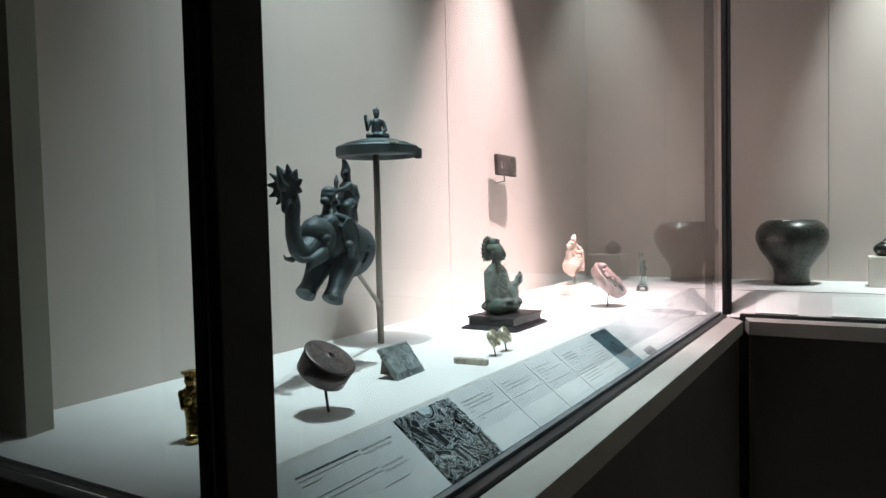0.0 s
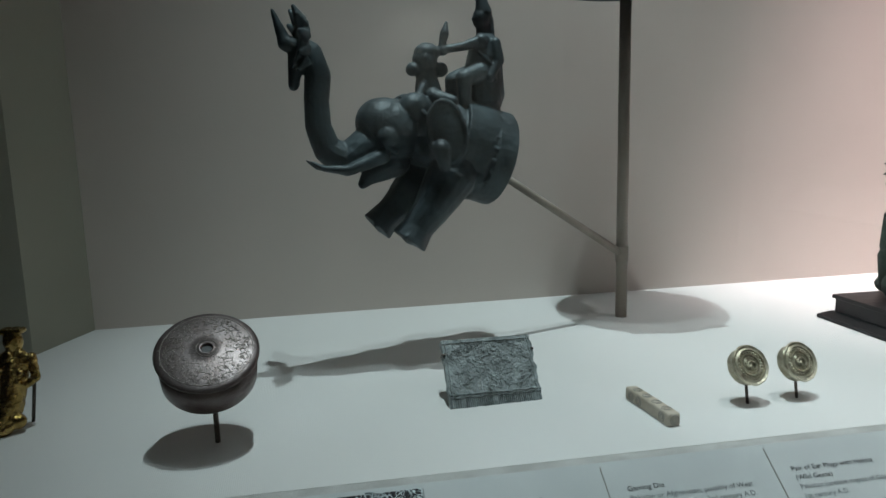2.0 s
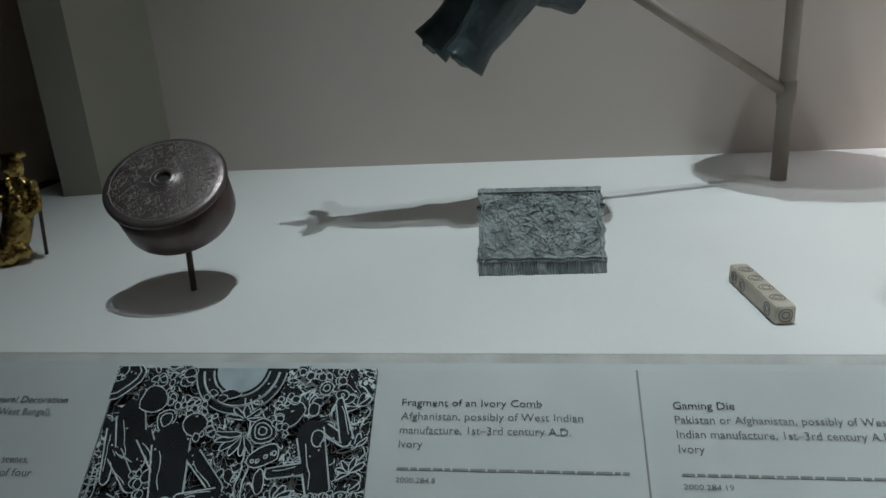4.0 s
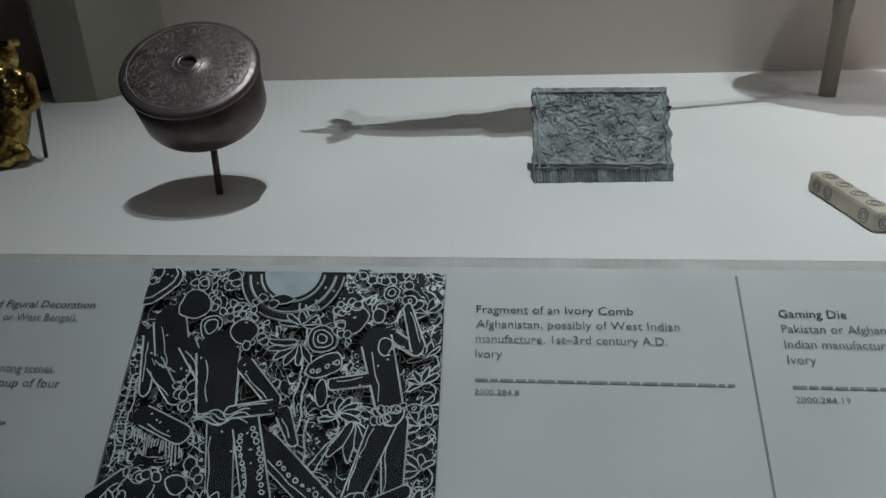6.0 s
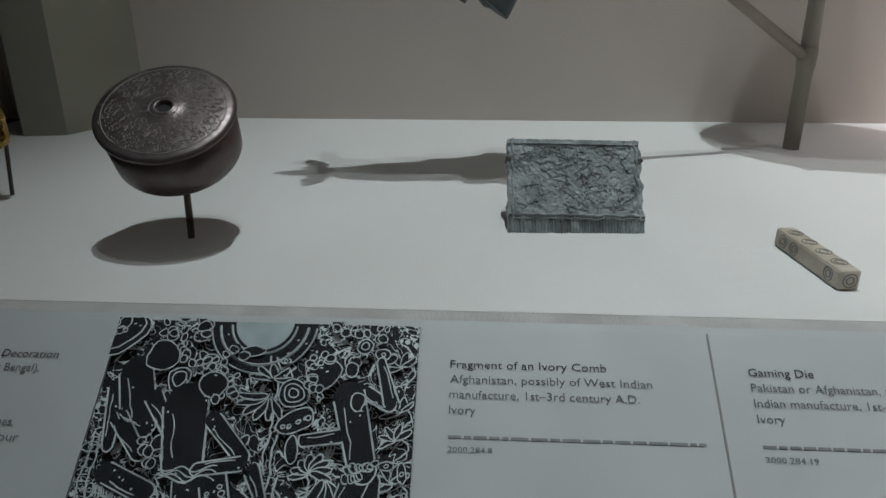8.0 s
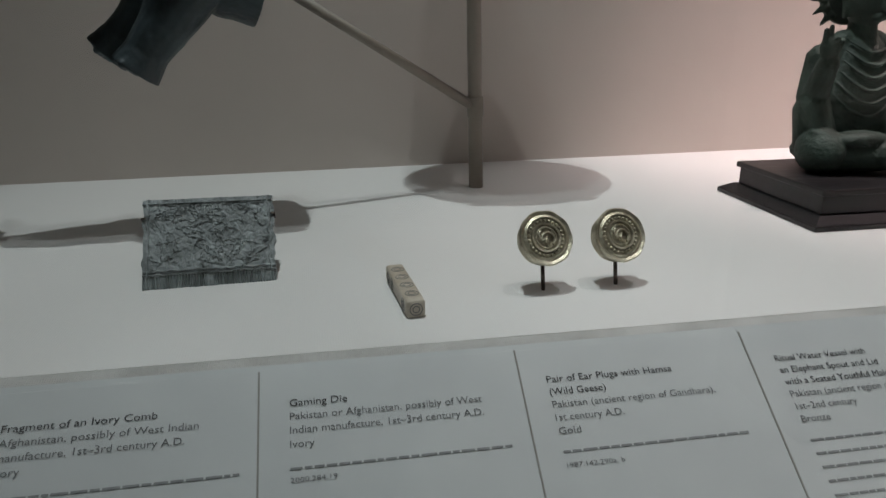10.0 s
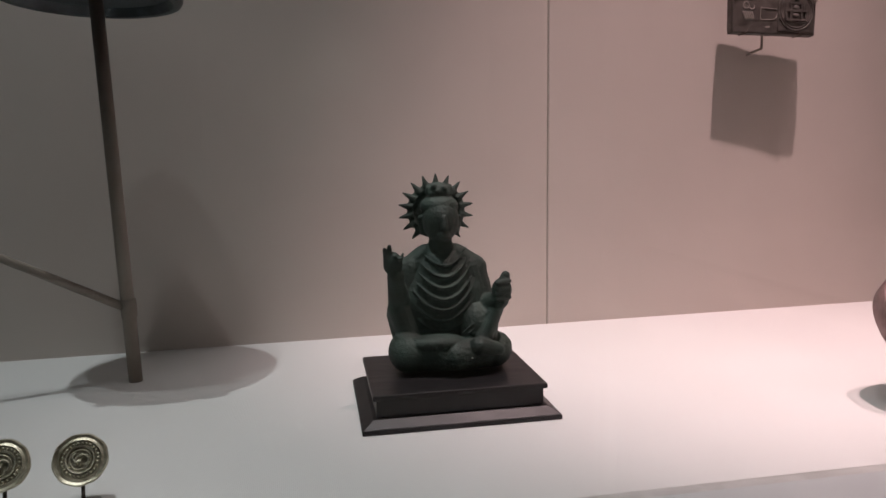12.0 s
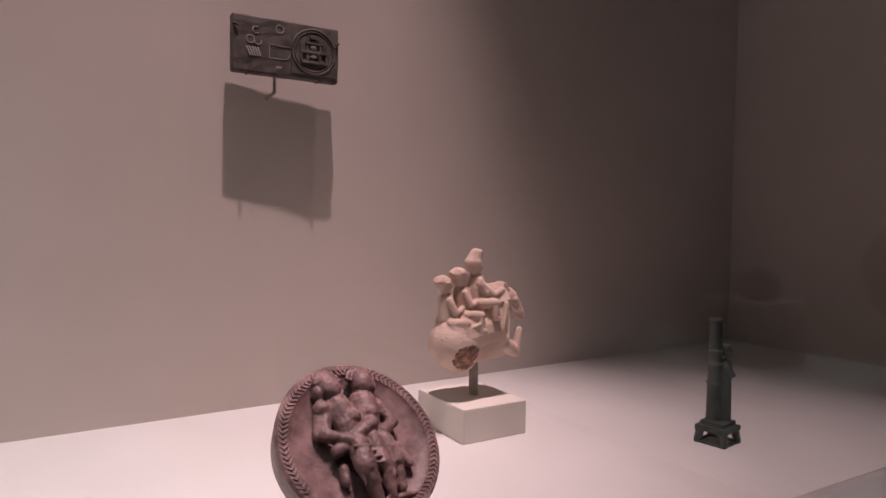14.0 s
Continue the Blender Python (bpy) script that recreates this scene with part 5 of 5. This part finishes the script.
def drawing(parent):
    """White outlines over black shapes, laid one over another; u runs across the panel and v down it, both from 0 to 1."""
    wide, tall, y0 = 0.1275, 0.1035, 0.083
    white, black = BM(), BM()
    rnd = random.Random(21)
    level = [0.00010]

    def spot_at(u, v):
        return Vector((min(max(v, 0.004), 0.996) * tall, y0 + min(max(u, 0.006), 0.994) * wide))

    def stroke(points, w=0.00055, closed=False):
        """A brushed line of uneven width through points of the panel."""
        q = [spot_at(u + 0.015 * noise.noise((u * 13, v * 13, 2.0)) + 0.004 * noise.noise((u * 50, v * 50, 4.0)), v + 0.015 * noise.noise((u * 13, v * 13, 7.0))) for u, v in points]
        w *= 0.52
        if closed:
            q.append(q[0])
        z = level[0]
        rows = []
        for i, c in enumerate(q):
            d = q[min(i + 1, len(q) - 1)] - q[max(i - 1, 0)]
            if d.length < 1e-7:
                d = Vector((1, 0))
            side = Vector((-d.y, d.x)).normalized() * w * (0.75 + 0.55 * rnd.random())
            rows.append((white.verts.new((*(c - side), z)), white.verts.new((*(c + side), z))))
        for a, b in zip(rows, rows[1:]):
            white.faces.new((a[0], a[1], b[1], b[0]))

    def fill(points):
        level[0] += 0.000006
        black.faces.new([black.verts.new((*spot_at(*c), level[0])) for c in points])
        level[0] += 0.000006

    def oval(u, v, ru, rv=None, turn=0, w=0.0005, solid=True, n=20):
        rv = ru * wide / tall if rv is None else rv
        c, s = math.cos(radians(turn)), math.sin(radians(turn))
        pts = []
        for i in range(n):
            t = 2 * math.pi * i / n
            a, b = ru * math.cos(t), rv * math.sin(t)
            pts.append((u + a * c - b * s, v + a * s + b * c))
        if solid:
            fill(pts)
        stroke(pts, w, True)

    def limb_shape(a, b, ra, rb, w=0.0006):
        """The outline of a rounded, tapering limb from a to b."""
        a, b = Vector((a[0], a[1] * tall / wide)), Vector((b[0], b[1] * tall / wide))
        ra, rb, t0 = 0.86 * ra, 0.86 * rb, math.atan2((b - a).y, (b - a).x)
        pts = [a + ra * Vector((math.cos(t0 + radians(x)), math.sin(t0 + radians(x)))) for x in range(90, 271, 20)]
        pts += [b + rb * Vector((math.cos(t0 + radians(x)), math.sin(t0 + radians(x)))) for x in range(-90, 91, 20)]
        pts = [(q.x, q.y * wide / tall) for q in pts]
        fill(pts)
        stroke(pts[9:] + pts[:1], w)
        stroke(pts[8:11], w)
        inner = [(a.lerp(b, k / 8) + 0.55 * (ra + (rb - ra) * k / 8) * Vector((math.cos(t0 + 1.57), math.sin(t0 + 1.57)))) for k in range(1, 8)]
        stroke([(q.x, q.y * wide / tall) for q in inner], 0.0004)

    def beads(u0, v0, u1, v1, n, r=0.010, jitter=0.012):
        for i in range(n):
            k = i / max(n - 1, 1)
            oval(u0 + (u1 - u0) * k + jitter * (rnd.random() - 0.5), v0 + (v1 - v0) * k + jitter * (rnd.random() - 0.5), r * (0.7 + 0.6 * rnd.random()), w=0.00045, n=10)

    def stem(u0, v0, u1, v1, sway, w=0.0006, turns=1.5):
        pts = []
        for i in range(25):
            k = i / 24
            pts.append((u0 + (u1 - u0) * k + sway * math.sin(turns * math.pi * k), v0 + (v1 - v0) * k))
        stroke(pts, w)

    def spray(u, v, n, r, start, arc, slim=0.32):
        """A fan of long petals."""
        for i in range(n):
            t = radians(start + arc * i / max(n - 1, 1))
            oval(u + 0.5 * r * math.cos(t), v + 0.5 * r * math.sin(t), 0.5 * r, 0.5 * r * slim, math.degrees(t), 0.0005, n=14)

    def ticks(u0, v0, u1, v1, n, du, dv, w=0.0004):
        for i in range(n):
            k = i / max(n - 1, 1)
            u, v = u0 + (u1 - u0) * k, v0 + (v1 - v0) * k
            stroke([(u, v), (u + du * (0.6 + 0.8 * rnd.random()), v + dv * (0.6 + 0.8 * rnd.random()))], w)

    # ground: flecks, small leaves and sprigs
    for i in range(130):
        u, v, t = rnd.random(), rnd.random(), rnd.random() * 6.28
        stroke([(u, v), (u + 0.012 * math.cos(t), v + 0.012 * math.sin(t)), (u + 0.018 * math.cos(t + 0.9), v + 0.018 * math.sin(t + 0.9))], 0.0003)
    for i in range(34):
        u, v = rnd.random(), 0.1 + 0.88 * rnd.random()
        spray(u, v, 5, 0.030, rnd.random() * 360, 250, 0.4)
    for v in (0.18, 0.36, 0.47, 0.62, 0.78, 0.9):
        spray(0.95, v, 5, 0.06, 150, 170, 0.35)
        stem(0.97, v, 0.93, v + 0.12, 0.03)
    for i in range(46):
        u, v = rnd.random(), 0.08 + 0.9 * rnd.random()
        oval(u, v, 0.010 + 0.016 * rnd.random(), 0.012 + 0.03 * rnd.random(), 180 * rnd.random(), 0.0005, n=12)
        if i % 2:
            oval(u, v, 0.006, w=0.0004, n=8)
    # corner roundel and tufts along the top
    for r in (0.115, 0.095, 0.05):
        oval(0.0, 0.03, r, w=0.0006)
    beads(0.01, 0.0, 0.03, 0.08, 6, 0.012, 0.03)
    beads(0.16, 0.015, 0.31, 0.03, 9, 0.018, 0.05)
    beads(0.15, 0.06, 0.30, 0.08, 8, 0.016, 0.04)
    beads(0.72, 0.02, 0.90, 0.06, 12, 0.014, 0.05)
    # tree in the middle
    for o in (-0.012, 0.012):
        stem(0.545 + o, 0.16, 0.60 + o, 0.62, 0.02, 0.0007)
        stem(0.60 + o, 0.62, 0.66 + o, 0.99, -0.02, 0.0007)
        stem(0.71 + o, 0.60, 0.66 + o, 0.80, 0.02, 0.0006)
    spray(0.55, 0.32, 6, 0.10, 60, 120, 0.25)
    spray(0.55, 0.26, 5, 0.07, 190, 160, 0.3)
    spray(0.71, 0.60, 8, 0.065, 170, 210, 0.4)
    spray(0.75, 0.62, 4, 0.15, 55, 60, 0.22)
    # left figure
    limb_shape((0.075, 0.30), (0.095, 0.52), 0.035, 0.025)
    limb_shape((0.12, 0.24), (0.17, 0.44), 0.060, 0.055)
    limb_shape((0.20, 0.34), (0.29, 0.50), 0.030, 0.022)
    limb_shape((0.10, 0.42), (0.19, 0.56), 0.028, 0.022)
    oval(0.19, 0.17, 0.050)
    beads(0.25, 0.10, 0.27, 0.20, 7, 0.012, 0.03)
    for r in (0.036, 0.022):
        oval(0.255, 0.265, r)
    ticks(0.09, 0.40, 0.13, 0.43, 5, 0.03, 0.02)
    # middle figure seen from behind
    beads(0.33, 0.17, 0.42, 0.30, 16, 0.012, 0.05)
    beads(0.40, 0.14, 0.43, 0.34, 10, 0.011, 0.04)
    limb_shape((0.50, 0.72), (0.70, 0.93), 0.050, 0.040)
    limb_shape((0.35, 0.64), (0.40, 0.98), 0.050, 0.045)
    limb_shape((0.43, 0.64), (0.50, 0.90), 0.052, 0.048)
    limb_shape((0.30, 0.36), (0.33, 0.58), 0.075, 0.065, 0.0007)
    limb_shape((0.40, 0.42), (0.50, 0.55), 0.034, 0.026)
    limb_shape((0.50, 0.57), (0.38, 0.60), 0.026, 0.022)
    limb_shape((0.54, 0.60), (0.58, 0.70), 0.022, 0.018)
    oval(0.37, 0.29, 0.044)
    oval(0.385, 0.345, 0.016)
    for k in range(3):
        stroke([(0.27 + 0.012 * i, 0.60 + 0.016 * k + 0.010 * math.sin(0.9 * i + k)) for i in range(14)], 0.0005)
    beads(0.42, 0.68, 0.47, 0.92, 11, 0.006, 0.004)
    beads(0.46, 0.66, 0.52, 0.88, 11, 0.006, 0.004)
    beads(0.55, 0.78, 0.70, 0.92, 9, 0.006, 0.004)
    ticks(0.27, 0.68, 0.30, 0.98, 9, 0.05, 0.02)
    # ear rings and fan
    for r in (0.046, 0.030, 0.014):
        oval(0.625, 0.31, r)
    oval(0.645, 0.42, 0.062, 0.040, -38)
    beads(0.61, 0.44, 0.68, 0.40, 7, 0.006, 0.02)
    oval(0.645, 0.52, 0.018, 0.045)
    # right figure leaning inwards
    oval(0.715, 0.23, 0.050)
    beads(0.66, 0.19, 0.73, 0.15, 8, 0.012, 0.03)
    beads(0.67, 0.25, 0.71, 0.32, 8, 0.011, 0.03)
    oval(0.80, 0.21, 0.022)
    limb_shape((0.85, 0.30), (0.92, 0.35), 0.030, 0.020)
    limb_shape((0.925, 0.34), (0.89, 0.18), 0.022, 0.018)
    limb_shape((0.87, 0.62), (0.88, 0.96), 0.048, 0.034)
    limb_shape((0.84, 0.62), (0.76, 0.90), 0.046, 0.034)
    limb_shape((0.80, 0.32), (0.86, 0.58), 0.058, 0.052, 0.0007)
    limb_shape((0.78, 0.47), (0.68, 0.49), 0.022, 0.018)
    oval(0.825, 0.34, 0.026)
    beads(0.81, 0.60, 0.90, 0.56, 9, 0.012, 0.012)
    beads(0.80, 0.63, 0.86, 0.61, 6, 0.010, 0.010)
    for r in (0.024, 0.012):
        oval(0.835, 0.12, r)
    # standard, fringe and crouching shapes low down
    for o in (0, 0.022):
        stem(0.045 + o, 0.48, 0.055 + o, 0.80, 0.0, 0.0006)
    ticks(0.035, 0.50, 0.05, 0.78, 12, 0.035, 0.004)
    limb_shape((0.12, 0.63), (0.24, 0.69), 0.040, 0.036)
    ticks(0.10, 0.68, 0.26, 0.74, 18, 0.004, 0.05, 0.0005)
    beads(0.20, 0.52, 0.24, 0.60, 5, 0.014, 0.03)
    limb_shape((0.03, 0.92), (0.10, 0.84), 0.030, 0.024)
    limb_shape((0.22, 0.88), (0.25, 0.99), 0.055, 0.060)
    oval(0.15, 0.88, 0.045)
    beads(0.12, 0.83, 0.19, 0.84, 6, 0.014, 0.02)
    oval(0.26, 0.86, 0.030)
    beads(0.30, 0.80, 0.34, 0.84, 3, 0.018, 0.02)
    spray(0.36, 0.96, 6, 0.08, 200, 120)
    spray(0.10, 0.97, 5, 0.08, 180, 140)
    beads(0.73, 0.93, 0.80, 0.90, 4, 0.024, 0.02)
    limb_shape((0.80, 0.93), (0.92, 0.86), 0.026, 0.020)
    # worn specks of white over everything
    level[0] += 0.00001
    for i in range(240):
        u, v, t = rnd.random(), rnd.random(), rnd.random() * 6.28
        if noise.noise((u * 7, v * 7, 3.0)) > -0.05:
            stroke([(u, v), (u + 0.008 * math.cos(t), v + 0.008 * math.sin(t))], 0.0006)
    part("white_outlines", white, DRAWN_WHITE, parent, "white brushed outlines")
    part("black_shapes", black, DRAWN_BLACK, parent, "black figure shapes inside the outlines")


DRAWN_WHITE = mat("printed_white", (0.42, 0.47, 0.49), (0.62, 0.68, 0.70), 120, 0.4, bump=0)
DRAWN_BLACK = mat("printed_black", (0.005, 0.007, 0.010), (0.012, 0.015, 0.020), 60, 0.6, bump=0)
for m in (DRAWN_WHITE, DRAWN_BLACK, LINE_ART):
    m.node_tree.nodes["Principled BSDF"].inputs["Specular IOR Level"].default_value = 0.15
drawing(p1)
b = BM()
plate(b, [(0.0008 + 0.0230 * math.sin(math.pi * i / 24), 0.1455 - 0.0230 * math.cos(math.pi * i / 24)) for i in range(25)], 0.0013, 0.0015)
part("ring_ground", b, DRAWN_BLACK, p1, "black disc behind the ring")
b = BM()
for big, thin in ((0.0222, 0.0005), (0.0186, 0.0007), (0.0138, 0.0006)):
    ring(b, (0.001, 0.1455, 0.0014), big, thin, (0, 0, -90), 40, 170, 5, 4)
part("ring_outline", b, DRAWN_WHITE, p1, "white ring outline")
b = BM()
plate(b, [(0.0008 + 0.0122 * math.sin(math.pi * i / 24), 0.1455 - 0.0122 * math.cos(math.pi * i / 24)) for i in range(25)], 0.0015, 0.0017)
part("ring_centre", b, mat("printed_pale_blue", (0.33, 0.40, 0.43), (0.43, 0.50, 0.53), 60, 0.5), p1, "pale blue-grey disc in the ring")

p2 = panel("caption_card", 0.2105, 0.3285, "pale grey label with text for the comb fragment")
words(p2, "Fragment of an Ivory Comb", 0.0130, 0.2235, 0.0625, INK, CAP, "title")
words(p2, "Afghanistan, possibly of West Indian", 0.0193, 0.2235, 0.080, INK2, CAP)
words(p2, "manufacture, 1st\u20133rd century A.D.", 0.0256, 0.2235, 0.0745, INK2, CAP)
words(p2, "Ivory", 0.0319, 0.2235, 0.0105, INK2, CAP)
bar(p2, 0.0448, 0.2235, 0.098, INK3)
words(p2, "2000.284.8", 0.0480, 0.2235, 0.017, INK2, 0.0022)

divider(0.3285)
p3 = panel("caption_card", 0.3285, 0.4485, "pale grey label with text for the gaming die")
words(p3, "Gaming Die", 0.0130, 0.3420, 0.0255, INK, CAP, "title")
words(p3, "Pakistan or Afghanistan, possibly of West", 0.0193, 0.3420, 0.0865, INK2, CAP)
words(p3, "Indian manufacture, 1st\u20133rd century A.D.", 0.0256, 0.3420, 0.0865, INK2, CAP)
words(p3, "Ivory", 0.0319, 0.3420, 0.0105, INK2, CAP)
bar(p3, 0.0448, 0.3420, 0.098, INK3)
words(p3, "2000.284.19", 0.0480, 0.3420, 0.0195, INK2, 0.0022)

divider(0.4485)
p4 = panel("caption_card", 0.4485, 0.5660, "pale grey label with text for the ear plugs")
words(p4, "Pair of Ear Plugs with Hamsa", 0.0130, 0.4610, 0.0630, INK, CAP, "title")
words(p4, "(Wild Geese)", 0.0193, 0.4610, 0.0275, INK, CAP, "title")
words(p4, "Pakistan (ancient region of Gandhara),", 0.0256, 0.4610, 0.081, INK2, CAP)
words(p4, "1st century A.D.", 0.0319, 0.4610, 0.033, INK2, CAP)
words(p4, "Gold", 0.0382, 0.4610, 0.0105, INK2, CAP)
bar(p4, 0.0500, 0.4610, 0.091, INK3)
words(p4, "1987.142.290a, b", 0.0545, 0.4610, 0.027, INK2, 0.0022)

divider(0.5660)
p5 = panel("caption_card", 0.5660, 0.7610, "pale grey label with two columns of text")
words(p5, "Ritual Water Vessel with", 0.0130, 0.5790, 0.0500, INK, CAP, "title")
words(p5, "an Elephant Spout and Lid", 0.0193, 0.5790, 0.0540, INK, CAP, "title")
words(p5, "with a Seated Youthful Male", 0.0256, 0.5790, 0.0570, INK, CAP, "title")
words(p5, "Pakistan (ancient region of Gandhara),", 0.0319, 0.5790, 0.0790, INK2, CAP)
words(p5, "1st\u20132nd century", 0.0382, 0.5790, 0.0325, INK2, CAP)
words(p5, "Bronze", 0.0445, 0.5790, 0.0150, INK2, CAP)
for i in range(5):
    bar(p5, 0.0570 + 0.0063 * i, 0.5790, 0.080 - 0.012 * (i == 4), INK3)
words(p5, "relics that were housed in stupas (relic mounds),", 0.0130, 0.6680, 0.0775, INK2, 0.0027)
words(p5, "though in later centuries water was also poured", 0.0193, 0.6680, 0.0800, INK2, 0.0027)
words(p5, "on devotional images.", 0.0256, 0.6680, 0.0380, INK2, 0.0027)
words(p5, "On the basis of metallurgical analysis, a single", 0.0380, 0.6680, 0.0790, INK2, 0.0027)
words(p5, "workshop appears to have fabricated this water", 0.0443, 0.6680, 0.0800, INK2, 0.0027)
words(p5, "vessel, the incense burner (L.1999.74.2a\u2013c),", 0.0506, 0.6680, 0.0755, INK2, 0.0027)
words(p5, "and the small bronze Buddha (2003.593.1),", 0.0569, 0.6680, 0.0760, INK2, 0.0027)
words(p5, "suggesting a common date of production.", 0.0632, 0.6680, 0.0710, INK2, 0.0027)
bar(p5, 0.0755, 0.6680, 0.078, INK3)

p6 = panel("vessel_photo_panel", 0.7610, 0.8525, "printed panel with a dark vessel on teal", PHOTO, "printed picture")
b = BM()
ring(b, (0.0180, 0.8135, 0.0002), 0.0150, 0.0005, (0, 0, 0), 48, 360, 0, 4)
part("printed_handle", b, PHOTO_PALE, p6, "thin round handle")
b = BM()
plate(b, [(0.069 + 0.0175 * math.cos(2 * math.pi * i / 36), 0.824 + 0.0240 * math.sin(2 * math.pi * i / 36)) for i in range(36)], 0.0001, 0.0004)
part("printed_body", b, PHOTO_MID, p6, "round dark vessel body")
b = BM()
plate(b, [(0.035, 0.8045), (0.0345, 0.8210), (0.0385, 0.8230), (0.0440, 0.8200), (0.0530, 0.8230), (0.0530, 0.8050), (0.0440, 0.8090), (0.0385, 0.8030)], 0.0002, 0.0005)
part("printed_neck", b, PHOTO_DARK, p6, "dark vessel neck")
b = BM()
plate(b, [(0.055, 0.803), (0.051, 0.797), (0.050, 0.790), (0.052, 0.784), (0.058, 0.781), (0.061, 0.784), (0.064, 0.786), (0.071, 0.787), (0.073, 0.792), (0.067, 0.795), (0.066, 0.801), (0.066, 0.807), (0.058, 0.808)], 0.0002, 0.0005)
for a_, c_, r_ in (((0.058, 0.783), (0.055, 0.777), 0.0022), ((0.055, 0.777), (0.047, 0.7755), 0.0017), ((0.047, 0.7755), (0.0405, 0.7735), 0.0015), ((0.052, 0.790), (0.0455, 0.7905), 0.0022), ((0.0445, 0.7905), (0.0435, 0.7905), 0.0024), ((0.051, 0.7975), (0.044, 0.7975), 0.0024), ((0.0425, 0.7975), (0.0395, 0.7975), 0.0016), ((0.046, 0.796), (0.0455, 0.792), 0.0008)):
    limb(b, (*a_, 0.0), (*c_, 0.0), r_)
for v in b.verts:
    v.co.z = max(min(v.co.z, 0.0005), 0.0001)
part("printed_spout", b, PHOTO_DARK, p6, "dark animal-shaped spout")

p7 = panel("caption_card", 0.8525, 1.08, "pale grey label with text for the seated bronze")
words(p7, "Seated Buddha", 0.0250, 0.8760, 0.0290, INK, CAP, "title")
words(p7, "Pakistan (ancient region of Gandhara),", 0.0313, 0.8760, 0.0790, INK2, CAP)
words(p7, "1st to mid-2nd century", 0.0376, 0.8760, 0.0460, INK2, CAP)
bar(p7, 0.0439, 0.8760, 0.052, INK3)
bar(p7, 0.0560, 0.8760, 0.086, INK3)
b = BM()
box(b, 0.084, 0.1030, 0.905, 0.962, 0.0001, 0.0006)
part("small_picture", b, BADGE, p7, "small dark grey printed picture")

p8 = panel("caption_card", 1.08, 1.46, "pale grey label with lines of text")
for i, (dd, wd) in enumerate(((0.012, 0.08), (0.0185, 0.066), (0.025, 0.030), (0.038, 0.085))):
    bar(p8, dd, 1.19, wd, INK if i == 0 else INK2, 0.0014)
    bar(p8, dd, 1.33, wd * 0.9, INK if i == 0 else INK2, 0.0014)


# ---- display case across the gallery ----
b = BM()
box(b, 4.70, 4.80, 2.75, 4.55, 0.0, 2.5)
thing("wall_east_case", b, WALL_B, "pale back wall of a lit case across the gallery", "wall", kind="structure")
b = BM()
box(b, 4.15, 4.70, 2.75, 4.55, 0.0, 0.98, 0.002)
thing("case_plinth_east", b, LEDGE, "painted plinth of a case across the gallery", "plinth", kind="structure")
b = BM()
box(b, 4.05, 4.80, 2.75, 4.55, 2.45, 2.5)
thing("case_ceiling_east", b, GALLERY, "plain ceiling of a case across the gallery", "ceiling", kind="structure")
b = BM()
box(b, -0.10, 0.10, -0.24, 0.24, 0, 0.17, 0.006)
chest = thing("stone_casket", b, STONE, "long dark stone casket in a case across the gallery", "casket", at=pose(4.45, 3.35, 0.98))
b = BM()
box(b, -0.11, 0.11, -0.25, 0.25, 0.171, 0.195, 0.006)
part("lid", b, STONE, chest)
cup = None
for y in (3.78, 3.92, 4.06):
    if cup is None:
        b = BM()
        lathe(b, [(0.001, 0), (0.022, 0), (0.020, 0.008), (0.034, 0.030), (0.040, 0.052), (0.036, 0.052), (0.028, 0.030), (0.001, 0.014)], 32)
        cup = thing("small_bowl", b, CELADON, "small dark bowl in a case across the gallery", "bowl", group="bowls across the gallery", smooth=True, at=pose(4.38, y, 0.98))
    else:
        copy_thing(cup, pose(4.38, y, 0.98))
